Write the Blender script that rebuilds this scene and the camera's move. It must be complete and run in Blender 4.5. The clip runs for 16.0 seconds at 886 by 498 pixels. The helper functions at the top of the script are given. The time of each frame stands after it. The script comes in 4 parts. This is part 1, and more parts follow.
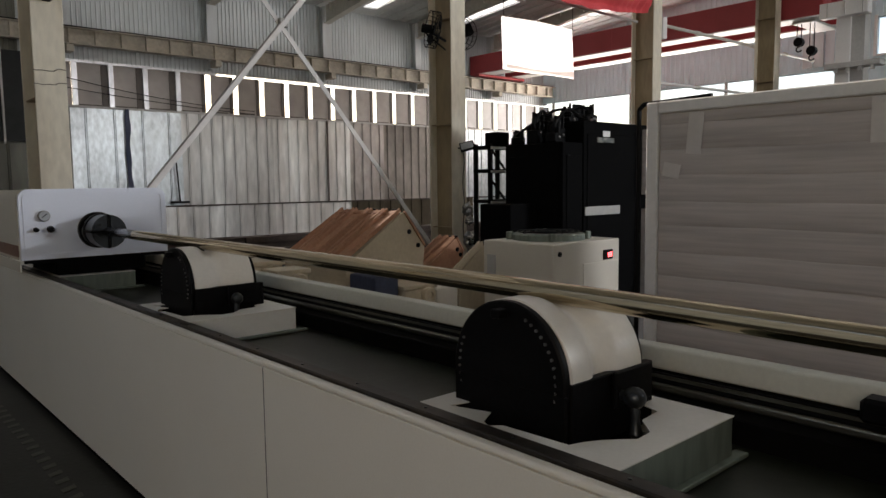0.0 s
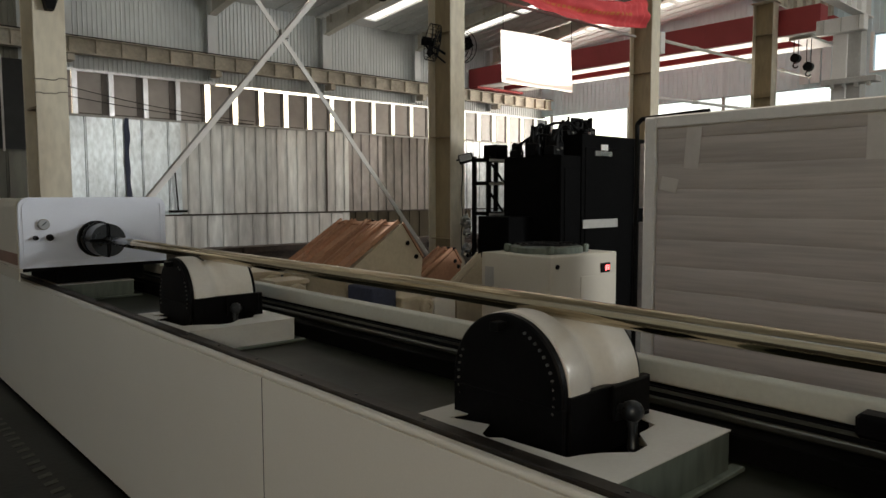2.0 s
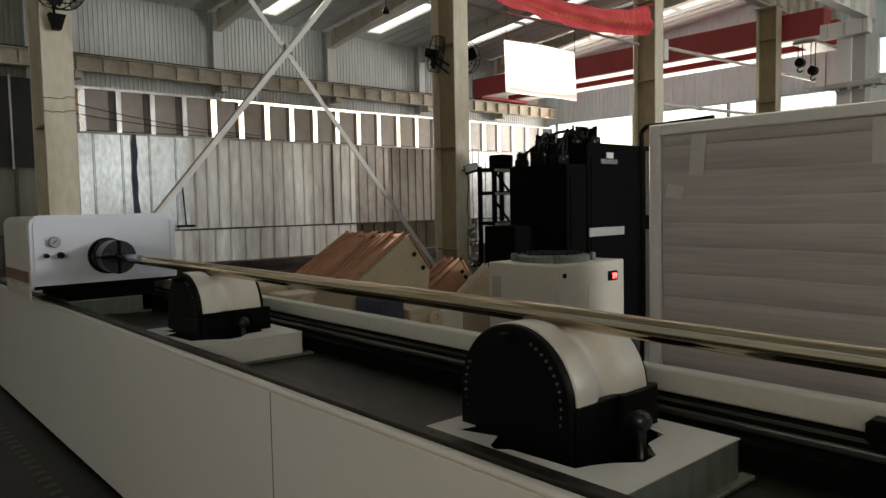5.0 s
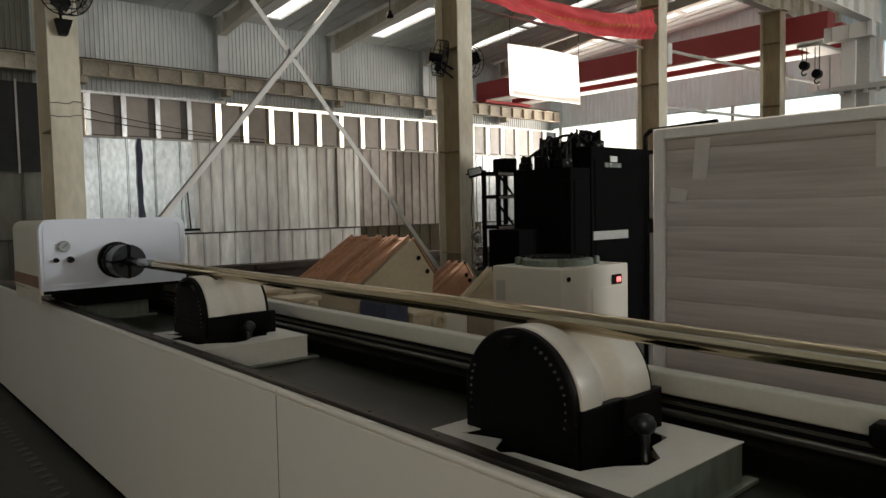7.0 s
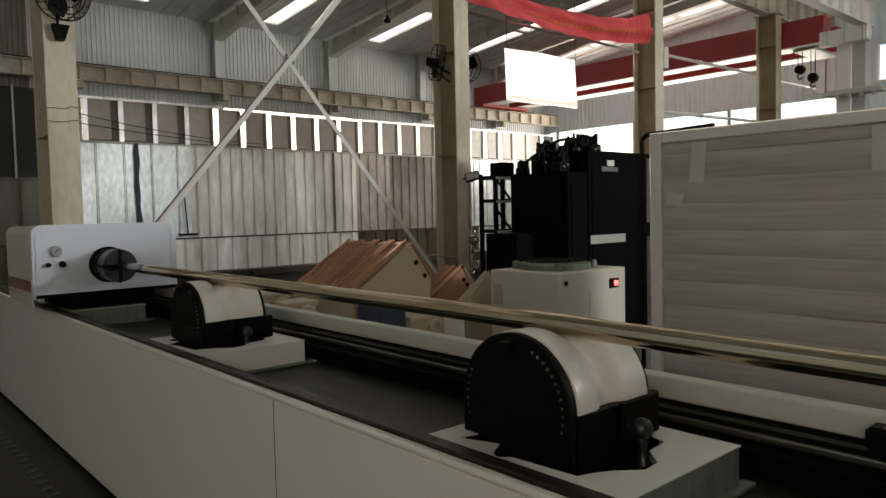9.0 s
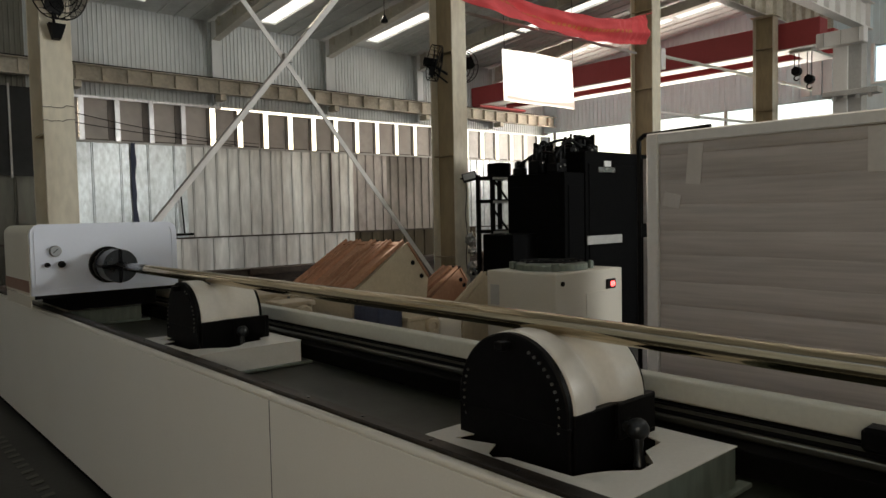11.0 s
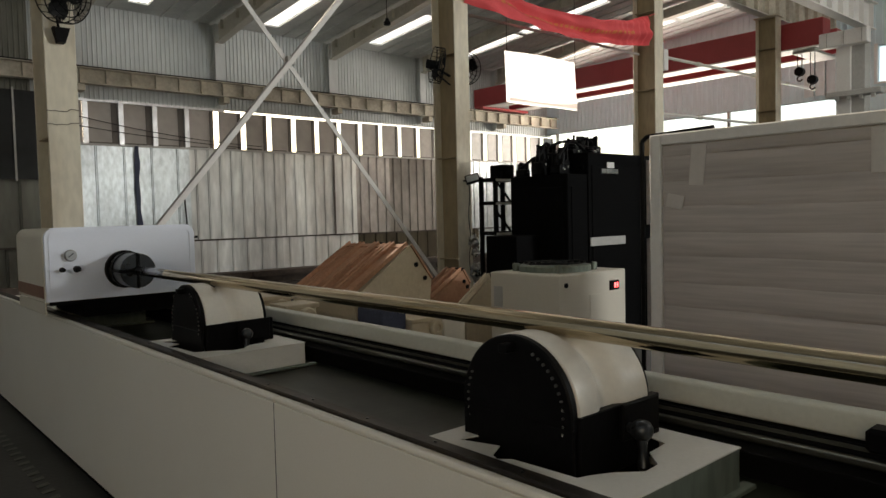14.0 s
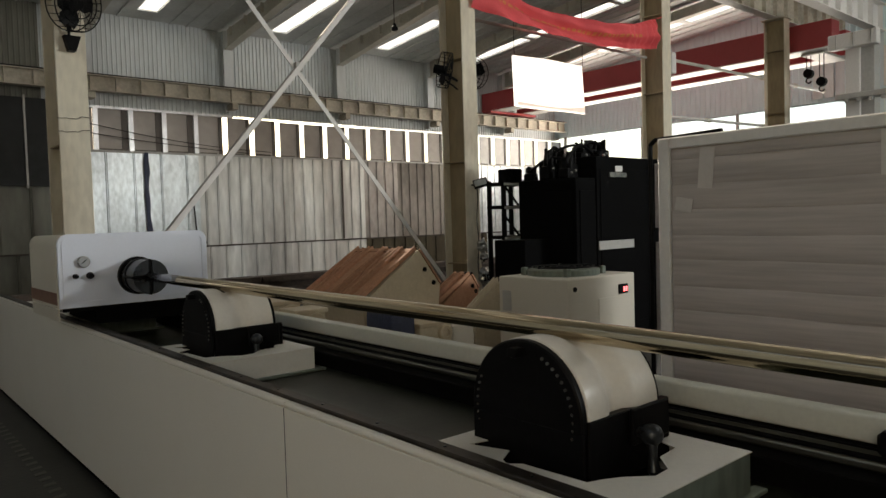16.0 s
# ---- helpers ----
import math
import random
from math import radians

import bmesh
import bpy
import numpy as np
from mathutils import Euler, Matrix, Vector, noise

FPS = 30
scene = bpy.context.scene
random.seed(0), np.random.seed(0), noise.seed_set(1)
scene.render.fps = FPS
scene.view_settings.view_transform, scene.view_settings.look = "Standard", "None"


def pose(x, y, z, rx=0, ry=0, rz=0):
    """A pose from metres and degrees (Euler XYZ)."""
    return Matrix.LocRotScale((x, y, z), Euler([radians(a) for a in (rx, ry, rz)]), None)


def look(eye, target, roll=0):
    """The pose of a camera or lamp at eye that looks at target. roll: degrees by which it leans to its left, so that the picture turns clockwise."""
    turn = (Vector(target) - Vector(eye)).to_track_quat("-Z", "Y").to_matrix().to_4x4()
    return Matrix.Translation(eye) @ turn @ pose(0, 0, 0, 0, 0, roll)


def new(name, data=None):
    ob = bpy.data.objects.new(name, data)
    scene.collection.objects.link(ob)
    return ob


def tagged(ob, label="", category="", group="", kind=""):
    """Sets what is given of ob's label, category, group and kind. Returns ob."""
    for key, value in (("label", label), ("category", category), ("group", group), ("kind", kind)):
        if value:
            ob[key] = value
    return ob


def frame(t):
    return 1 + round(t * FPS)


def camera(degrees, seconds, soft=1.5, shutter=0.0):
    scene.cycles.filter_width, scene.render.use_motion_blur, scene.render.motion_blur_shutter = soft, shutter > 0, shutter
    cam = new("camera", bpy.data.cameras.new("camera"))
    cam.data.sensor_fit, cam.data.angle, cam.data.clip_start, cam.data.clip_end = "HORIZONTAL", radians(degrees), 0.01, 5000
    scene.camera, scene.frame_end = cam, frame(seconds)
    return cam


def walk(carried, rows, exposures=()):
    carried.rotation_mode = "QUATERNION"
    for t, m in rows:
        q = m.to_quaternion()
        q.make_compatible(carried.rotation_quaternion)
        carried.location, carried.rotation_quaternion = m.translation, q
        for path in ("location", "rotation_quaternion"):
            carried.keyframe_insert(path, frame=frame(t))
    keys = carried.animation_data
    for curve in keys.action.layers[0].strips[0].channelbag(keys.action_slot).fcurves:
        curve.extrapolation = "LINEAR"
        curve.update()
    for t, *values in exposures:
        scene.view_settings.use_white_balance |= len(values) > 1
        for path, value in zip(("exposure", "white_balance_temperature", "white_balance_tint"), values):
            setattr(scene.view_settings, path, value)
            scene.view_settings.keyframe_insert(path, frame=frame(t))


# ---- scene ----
cam = camera(64.0, 16.0)
PATH = [
    (0, pose(0.030, 0.028, 1.535, 84.690, 0.659, -41.810)),
    (0.5, pose(0.018, 0.033, 1.536, 85.151, 0.317, -41.867)),
    (1, pose(0.013, 0.026, 1.539, 85.441, 0.087, -41.883)),
    (1.5, pose(0.013, 0.023, 1.540, 85.554, 0.034, -41.989)),
    (2, pose(0.014, 0.021, 1.540, 85.600, 0.133, -41.981)),
    (2.5, pose(0.015, 0.024, 1.540, 85.685, 0.361, -41.851)),
    (3, pose(0.018, 0.023, 1.541, 85.783, 0.537, -41.858)),
    (3.5, pose(0.015, 0.019, 1.542, 86.083, 0.780, -41.605)),
    (4, pose(0.015, 0.016, 1.544, 86.230, 0.923, -41.625)),
    (6.5, pose(0.006, 0.005, 1.549, 86.619, 1.299, -41.094)),
    (7, pose(0.002, 0.003, 1.550, 86.699, 1.162, -41.147)),
    (7.5, pose(0.001, 0.003, 1.550, 86.644, 1.089, -41.138)),
    (8, pose(0.003, 0.005, 1.548, 86.889, 1.187, -41.130)),
    (8.5, pose(0.003, 0.003, 1.550, 86.884, 1.207, -41.331)),
    (9, pose(0.002, 0.000, 1.552, 87.028, 1.294, -41.349)),
    (11.5, pose(0.006, 0.002, 1.550, 87.016, 1.164, -41.651)),
    (12, pose(0.002, -0.000, 1.550, 86.723, 1.178, -41.593)),
    (12.5, pose(0.000, 0.000, 1.550, 86.873, 1.209, -41.459)),
    (13, pose(0.002, 0.002, 1.550, 87.043, 1.098, -41.365)),
    (13.5, pose(-0.001, -0.001, 1.551, 87.186, 1.402, -41.013)),
    (14, pose(-0.000, -0.002, 1.552, 87.206, 1.359, -41.342)),
    (14.5, pose(-0.000, -0.003, 1.551, 87.189, 1.412, -41.333)),
    (15, pose(0.001, -0.004, 1.551, 87.158, 1.382, -41.367)),
    (15.5, pose(-0.002, -0.004, 1.553, 87.300, 1.369, -41.017)),
    (16, pose(-0.005, -0.006, 1.554, 87.574, 1.667, -40.685)),
]
walk(cam, PATH, exposures=[(0.0, 0.95, 7250, 17), (1.2, 1.0, 7550, 13), (4.0, 1.0, 7700, 12), (16.0, 1.0, 7750, 12)])

# ---- world, sun, large lights ----
world = bpy.data.worlds.new("sky")
scene.world = world
world.use_nodes = True
wn = world.node_tree
sky = wn.nodes.new("ShaderNodeTexSky")
sky.sky_type, sky.sun_disc = "NISHITA", False
sky.sun_elevation, sky.sun_rotation = radians(24), radians(9)
wn.links.new(sky.outputs[0], wn.nodes["Background"].inputs[0])
wn.nodes["Background"].inputs[1].default_value = 0.15

sun = new("sun", bpy.data.lights.new("sun", "SUN"))
sun.data.energy, sun.data.angle, sun.data.color = 3.0, radians(0.6), (1, 0.95, 0.88)
# the sun stands low beyond the north wall
sun.matrix_world = look((2.0, 12.6, 5.68), (0, 0, 0))


def sky_lamp(name, m, w, h, power, color=(0.86, 0.94, 1.0)):
    ob = new(name, bpy.data.lights.new(name, "AREA"))
    ob.data.shape, ob.data.size, ob.data.size_y = "RECTANGLE", w, h
    ob.data.energy, ob.data.color = power, color
    ob.matrix_world = m
    return ob


# daylight through the high south window and the open band of the end wall
sky_lamp("south_daylight", look((12.0, -7.4, 4.25), (5.0, 2.0, 2.4)), 2.6, 1.2, 430, (0.80, 0.90, 1.0))
# added warm fill from the unseen west side, lights the bed's side panel
sky_lamp("west_fill", look((-4.1, -2.5, 3.0), (1.2, -1.2, 1.0)), 4.0, 1.6, 29, (1.0, 0.79, 0.47))
sky_lamp("band_daylight", look((21.2, 12.5, 4.0), (0, 12.5, 3.0)), 9.0, 0.9, 260, (1.0, 0.98, 0.96))


# ---- materials ----
def mat(name, color, rough=0.5, metal=0.0, grain=0.08, grain_scale=60.0, stain=0.15, stain_scale=2.0,
        stain_color=None, bump=0.1, stretch=(1, 1, 1), island=0.0, spec=0.5, rough_var=0.1):
    """A paint, metal, wood or cloth with fine grain and large stains, in metres."""
    m = bpy.data.materials.new(name)
    m.use_nodes = True
    nt, b = m.node_tree, m.node_tree.nodes["Principled BSDF"]
    tex = nt.nodes.new("ShaderNodeTexCoord")
    mp = nt.nodes.new("ShaderNodeMapping")
    mp.inputs["Scale"].default_value = stretch
    nt.links.new(tex.outputs["Object"], mp.inputs[0])
    n1 = nt.nodes.new("ShaderNodeTexNoise")
    n1.inputs["Scale"].default_value, n1.inputs["Detail"].default_value = grain_scale, 5
    n2 = nt.nodes.new("ShaderNodeTexNoise")
    n2.inputs["Scale"].default_value, n2.inputs["Detail"].default_value, n2.inputs["Roughness"].default_value = stain_scale, 6, 0.62
    for n in (n1, n2):
        nt.links.new(mp.outputs[0], n.inputs["Vector"])
    ramp = nt.nodes.new("ShaderNodeMapRange")
    ramp.inputs["From Min"].default_value, ramp.inputs["From Max"].default_value = 0.45, 0.72
    ramp.inputs["To Max"].default_value = stain
    nt.links.new(n2.outputs[0], ramp.inputs["Value"])
    mix = nt.nodes.new("ShaderNodeMix")
    mix.data_type = "RGBA"
    mix.inputs["A"].default_value = (*color, 1)
    mix.inputs["B"].default_value = (*(stain_color or [c * 0.35 for c in color]), 1)
    nt.links.new(ramp.outputs[0], mix.inputs["Factor"])
    gr = nt.nodes.new("ShaderNodeMapRange")
    gr.inputs["From Min"].default_value, gr.inputs["From Max"].default_value = 0.3, 0.7
    gr.inputs["To Min"].default_value, gr.inputs["To Max"].default_value = 1 - grain, 1 + grain
    nt.links.new(n1.outputs[0], gr.inputs["Value"])
    hsv = nt.nodes.new("ShaderNodeHueSaturation")
    nt.links.new(mix.outputs["Result"], hsv.inputs["Color"])
    if island:
        geo = nt.nodes.new("ShaderNodeObjectInfo")
        iv = nt.nodes.new("ShaderNodeMapRange")
        iv.inputs["To Min"].default_value, iv.inputs["To Max"].default_value = 1 - island, 1 + island
        nt.links.new(geo.outputs["Random"], iv.inputs["Value"])
        mul = nt.nodes.new("ShaderNodeMath")
        mul.operation = "MULTIPLY"
        nt.links.new(gr.outputs[0], mul.inputs[0])
        nt.links.new(iv.outputs[0], mul.inputs[1])
        nt.links.new(mul.outputs[0], hsv.inputs["Value"])
    else:
        nt.links.new(gr.outputs[0], hsv.inputs["Value"])
    nt.links.new(hsv.outputs[0], b.inputs["Base Color"])
    rr = nt.nodes.new("ShaderNodeMapRange")
    rr.inputs["To Min"].default_value, rr.inputs["To Max"].default_value = max(0.02, rough - rough_var), min(1, rough + rough_var)
    nt.links.new(n2.outputs[0], rr.inputs["Value"])
    nt.links.new(rr.outputs[0], b.inputs["Roughness"])
    b.inputs["Metallic"].default_value = metal
    b.inputs["Specular IOR Level"].default_value = spec
    if bump:
        bp = nt.nodes.new("ShaderNodeBump")
        bp.inputs["Strength"].default_value, bp.inputs["Distance"].default_value = bump, 0.01
        nt.links.new(n1.outputs[0], bp.inputs["Height"])
        nt.links.new(bp.outputs[0], b.inputs["Normal"])
    return m


def translucent(name, color, share):
    m = bpy.data.materials.new(name)
    m.use_nodes = True
    nt = m.node_tree
    out = nt.nodes["Material Output"]
    b = nt.nodes["Principled BSDF"]
    b.inputs["Base Color"].default_value, b.inputs["Roughness"].default_value = (*color, 1), 0.5
    tr = nt.nodes.new("ShaderNodeBsdfTranslucent")
    tr.inputs[0].default_value = (*color, 1)
    nz = nt.nodes.new("ShaderNodeTexNoise")
    nz.inputs["Scale"].default_value = 3.0
    rp = nt.nodes.new("ShaderNodeMapRange")
    rp.inputs["To Min"].default_value, rp.inputs["To Max"].default_value = max(0, share - 0.1), min(1, share + 0.1)
    nt.links.new(nz.outputs[0], rp.inputs["Value"])
    mx = nt.nodes.new("ShaderNodeMixShader")
    nt.links.new(rp.outputs[0], mx.inputs[0])
    nt.links.new(b.outputs[0], mx.inputs[1])
    nt.links.new(tr.outputs[0], mx.inputs[2])
    nt.links.new(mx.outputs[0], out.inputs["Surface"])
    return m


def glowing(name, color, strength):
    m = bpy.data.materials.new(name)
    m.use_nodes = True
    b = m.node_tree.nodes["Principled BSDF"]
    b.inputs["Base Color"].default_value = (*color, 1)
    b.inputs["Emission Color"].default_value = (*color, 1)
    b.inputs["Emission Strength"].default_value = strength
    return m


CONCRETE = mat("concrete", (0.014, 0.0155, 0.014), 0.55, 0, 0.2, 30, 0.6, 0.8, bump=0.2)
MARKING = mat("floor_marking", (0.085, 0.085, 0.075), 0.6, 0, 0.3, 60, 0.7, 9)
SHEET = mat("galvanised_sheet", (0.64, 0.64, 0.615), 0.42, 0.35, 0.18, 7, 0.9, 0.7, (0.34, 0.315, 0.29), 0.15, (1, 1, 0.22), island=0.2)
SHEET_PALE = mat("pale_sheet", (0.55, 0.59, 0.605), 0.36, 0.45, 0.22, 11, 0.8, 0.9, (0.34, 0.35, 0.35), 0.8, (1, 1, 0.45), island=0.16)
# brown is the sheet's own; the large dark blotches also paint soft shadows
SHEET_BROWN = mat("brown_blotched_sheet", (0.40, 0.36, 0.335), 0.5, 0.2, 0.16, 6, 1.0, 0.55, (0.12, 0.10, 0.085), 0.15, (1, 1, 0.5), island=0.12)
# dark brown tone holds the wall's soft shadow left of the second column
SHEET_SHADED = mat("shaded_brown_sheet", (0.25, 0.22, 0.195), 0.55, 0.1, 0.16, 6, 1.0, 0.6, (0.09, 0.075, 0.06), 0.1, (1, 1, 0.5), island=0.12, spec=0.3)
# olive sheet darkened in colour for the shade at the wall's left end
SHEET_DARK = mat("shaded_olive_sheet", (0.15, 0.15, 0.125), 0.55, 0.1, 0.16, 6, 0.8, 0.8, (0.07, 0.065, 0.05), 0.05, (1, 1, 0.3), island=0.15)
SHEET_UP = mat("upper_sheet", (0.60, 0.635, 0.645), 0.6, 0.0, 0.06, 8, 0.3, 0.7, (0.33, 0.33, 0.33), 0.04, (1, 1, 0.3))
CREAM = mat("cream_paint", (0.68, 0.62, 0.50), 0.55, 0, 0.08, 20, 0.75, 1.3, (0.34, 0.26, 0.17), 0.06, (1, 1, 0.35))
RUNWAY = mat("dirty_cream_steel", (0.50, 0.46, 0.38), 0.6, 0, 0.12, 14, 0.8, 1.5, (0.22, 0.19, 0.15), 0.05)
RAFTER = mat("dusty_rafter_paint", (0.56, 0.54, 0.48), 0.6, 0, 0.08, 12, 0.5, 1.0, (0.3, 0.28, 0.25), 0.04)
GREY_STEEL = mat("grey_painted_steel", (0.42, 0.41, 0.39), 0.5, 0, 0.06, 20, 0.4, 1.5, (0.2, 0.18, 0.16), 0.05)
# brown of the web, darkened to hold the shade in the column's recess
WEB_BROWN = mat("shaded_brown_steel", (0.30, 0.225, 0.13), 0.6, 0, 0.15, 10, 0.5, 1.5, (0.10, 0.07, 0.05), 0.05, (1, 1, 0.3))
ENDWALL = mat("end_wall_sheet", (0.60, 0.73, 0.78), 0.6, 0.0, 0.05, 8, 0.3, 0.7, (0.5, 0.5, 0.5), 0.04, (1, 1, 0.3))
ROOF = mat("roof_sheet", (0.70, 0.72, 0.71), 0.6, 0, 0.06, 12, 0.4, 0.6, (0.25, 0.25, 0.25), 0.05)
WHITE = mat("white_machine_paint", (0.77, 0.745, 0.68), 0.38, 0, 0.02, 160, 0.10, 1.3, (0.55, 0.52, 0.47), 0.03)
BOXWHITE = mat("cool_white_paint", (0.74, 0.78, 0.88), 0.35, 0, 0.02, 150, 0.08, 2.0, (0.55, 0.55, 0.55), 0.02)
PLATE = mat("grey_white_plate", (0.66, 0.65, 0.61), 0.42, 0, 0.03, 80, 0.2, 4, (0.4, 0.37, 0.32), 0.04)
BLACK = mat("black_steel", (0.004, 0.004, 0.0045), 0.45, 0, 0.25, 60, 0.3, 5, (0.014, 0.014, 0.014), 0.05, spec=0.08)
BLACK_MATT = mat("black_paint", (0.003, 0.003, 0.0032), 0.7, 0, 0.2, 40, 0.3, 3, (0.008, 0.008, 0.008), 0.05, spec=0.04)
DARKBED = mat("dark_bed_steel", (0.010, 0.0125, 0.0075), 0.38, 0.0, 0.25, 40, 0.7, 1.6, (0.003, 0.003, 0.003), 0.05, spec=0.3)
STRIP = mat("edge_strip", (0.012, 0.009, 0.007), 0.5, 0.1, 0.3, 40, 0.6, 6, (0.07, 0.05, 0.03), 0.1)
NYLON = mat("white_nylon", (0.72, 0.69, 0.63), 0.31, 0, 0.03, 60, 0.2, 3, (0.55, 0.5, 0.42), 0.02)
STEEL = mat("polished_steel", (0.60, 0.50, 0.35), 0.11, 1.0, 0.22, 14, 0.5, 3, (0.30, 0.23, 0.14), 0.0, (20, 0.4, 20), rough_var=0.03)
# off-white cover; the dim light on it is put into a greyer colour
COVER = mat("dimmed_rail_cover", (0.56, 0.56, 0.49), 0.5, 0, 0.04, 60, 0.35, 1.6, (0.36, 0.35, 0.29), 0.03)
# bluish tone paints in the white carriage's reflection near the chuck
CHUCK_END_STEEL = mat("reflection_toned_steel", (0.33, 0.35, 0.38), 0.2, 1.0, 0.1, 14, 0.3, 3, (0.3, 0.3, 0.31), 0.0, (20, 0.4, 20))
RAIL = mat("dark_ground_rail", (0.24, 0.24, 0.21), 0.34, 1.0, 0.06, 20, 0.25, 2, (0.12, 0.11, 0.10), 0.0, (20, 0.3, 20))
GROUND = mat("ground_steel", (0.42, 0.41, 0.39), 0.28, 1.0, 0.1, 60, 0.3, 5, (0.2, 0.18, 0.15), 0.04)
CHUCKM = mat("dark_chuck_steel", (0.042, 0.047, 0.052), 0.3, 0.7, 0.15, 60, 0.3, 9, (0.03, 0.03, 0.03), 0.04)
# grey-green steel; on the front skirts the dark tone stands for shade
SKIRT = mat("dark_grey_green_steel", (0.15, 0.18, 0.15), 0.48, 0.3, 0.2, 30, 0.5, 5, (0.16, 0.17, 0.15), 0.04, (1, 1, 0.2))
REDPAINT = mat("red_crane_paint", (0.32, 0.036, 0.04), 0.45, 0, 0.05, 20, 0.35, 1.2, (0.2, 0.02, 0.02), 0.03)
REDCLOTH = mat("red_banner_cloth", (0.74, 0.085, 0.095), 0.75, 0, 0.08, 120, 0.2, 3, (0.4, 0.03, 0.03), 0.1)
GOLD = mat("yellow_print", (0.70, 0.20, 0.07), 0.7, 0, 0.1, 60, 0.2, 5)
FOAM = mat("wrapping_foam", (0.47, 0.42, 0.395), 0.55, 0, 0.09, 9, 0.8, 2.0, (0.34, 0.30, 0.28), 0.12, (1, 0.25, 5))
TAPE = mat("packing_tape", (0.57, 0.53, 0.50), 0.3, 0, 0.04, 40, 0.15, 5, None, 0.05)
FRAMEWHITE = mat("white_frame", (0.70, 0.68, 0.66), 0.5, 0, 0.04, 30, 0.2, 3, (0.5, 0.47, 0.45), 0.04)
WOODRED = mat("red_brown_slat", (0.40, 0.215, 0.135), 0.75, 0, 0.12, 40, 0.4, 4, (0.25, 0.11, 0.07), 0.15, (1, 1, 1), island=0.16, spec=0.15)
CASTING = mat("beige_machine_paint", (0.52, 0.435, 0.31), 0.5, 0, 0.06, 30, 0.35, 3, (0.35, 0.28, 0.2), 0.05)
CHILLW = mat("beige_white_cabinet", (0.60, 0.56, 0.48), 0.42, 0, 0.03, 90, 0.15, 2, (0.5, 0.45, 0.38), 0.03)
RUBBER = mat("dark_rubber", (0.03, 0.03, 0.035), 0.7, 0, 0.2, 60, 0.3, 6)
RUST = mat("brown_stripe", (0.22, 0.11, 0.075), 0.5, 0, 0.08, 40, 0.3, 6)
BLUEDARK = mat("dark_blue_cloth", (0.045, 0.055, 0.095), 0.8, 0, 0.2, 40, 0.4, 5)
PANE = mat("dusty_pane", (0.40, 0.36, 0.33), 0.5, 0, 0.1, 6, 0.5, 1.5, (0.24, 0.21, 0.19), 0.03)
DARKGLASS = mat("dark_dirty_glass", (0.005, 0.006, 0.006), 0.4, 0, 0.3, 5, 0.6, 1.2, (0.02, 0.022, 0.022), 0.02, spec=0.2)
ALU = mat("aluminium_post", (0.72, 0.72, 0.74), 0.35, 0.6, 0.12, 14, 0.35, 3, (0.4, 0.4, 0.4), 0.04, (1, 1, 0.3))
SKYLIGHT = translucent("skylight_sheet", (0.92, 0.93, 0.92), 0.8)
# glow stands in for sunlight on the hung sheet; it is no lamp
SUNLIT_GLOW = glowing("sunlit_cloth_glow", (1.0, 0.98, 0.95), 0.62)
EDGE_GLOW = glowing("shaded_edge_glow", (1.0, 0.86, 0.78), 0.24)
PATCH = mat("dark_brown_foot", (0.075, 0.062, 0.042), 0.7, 0.1, 0.2, 12, 0.6, 1.5, (0.02, 0.015, 0.012), 0.1, (1, 1, 0.3), spec=0.1)
RUSTY = mat("rusty_beam", (0.055, 0.038, 0.03), 0.7, 0.2, 0.2, 20, 0.6, 3, (0.02, 0.016, 0.014), 0.2, island=0.3)
DARK_SASH = mat("dark_sash_strip", (0.12, 0.10, 0.088), 0.6, 0, 0.15, 14, 0.5, 2, (0.06, 0.05, 0.045), 0.05, (1, 1, 0.3))
PANE_PALE = mat("pale_dusty_pane", (0.56, 0.55, 0.54), 0.5, 0, 0.1, 6, 0.5, 1.5, (0.38, 0.36, 0.35), 0.03)
WIRE = mat("thin_grey_wire", (0.16, 0.14, 0.11), 0.6, 0, 0.2, 40, 0.3, 6)
LED = glowing("red_led", (1.0, 0.10, 0.11), 4.5)
LENS = mat("dial_face", (0.42, 0.44, 0.46), 0.2, 0, 0.03, 50, 0.1, 5)
LAMPGLASS = mat("lamp_glass", (0.35, 0.36, 0.36), 0.15, 0, 0.05, 50, 0.1, 5)


# ---- mesh helpers ----
def box(bm, x0, x1, y0, y1, z0, z1, bevel=0.0, seg=1):
    r = bmesh.ops.create_cube(bm, size=1, matrix=Matrix.Translation(((x0 + x1) / 2, (y0 + y1) / 2, (z0 + z1) / 2))
                              @ Matrix.Diagonal((abs(x1 - x0), abs(y1 - y0), abs(z1 - z0), 1)))
    if bevel:
        es = list({e for v in r["verts"] for e in v.link_edges})
        bmesh.ops.bevel(bm, geom=es, offset=bevel, segments=seg, affect="EDGES", profile=0.5)
    return bm


def rod(bm, p, q, r, seg=16, r2=None):
    p, q = Vector(p), Vector(q)
    m = Matrix.Translation((p + q) / 2) @ (q - p).to_track_quat("Z", "Y").to_matrix().to_4x4()
    bmesh.ops.create_cone(bm, cap_ends=True, segments=seg, radius1=r, radius2=r if r2 is None else r2, depth=(q - p).length, matrix=m)
    return bm


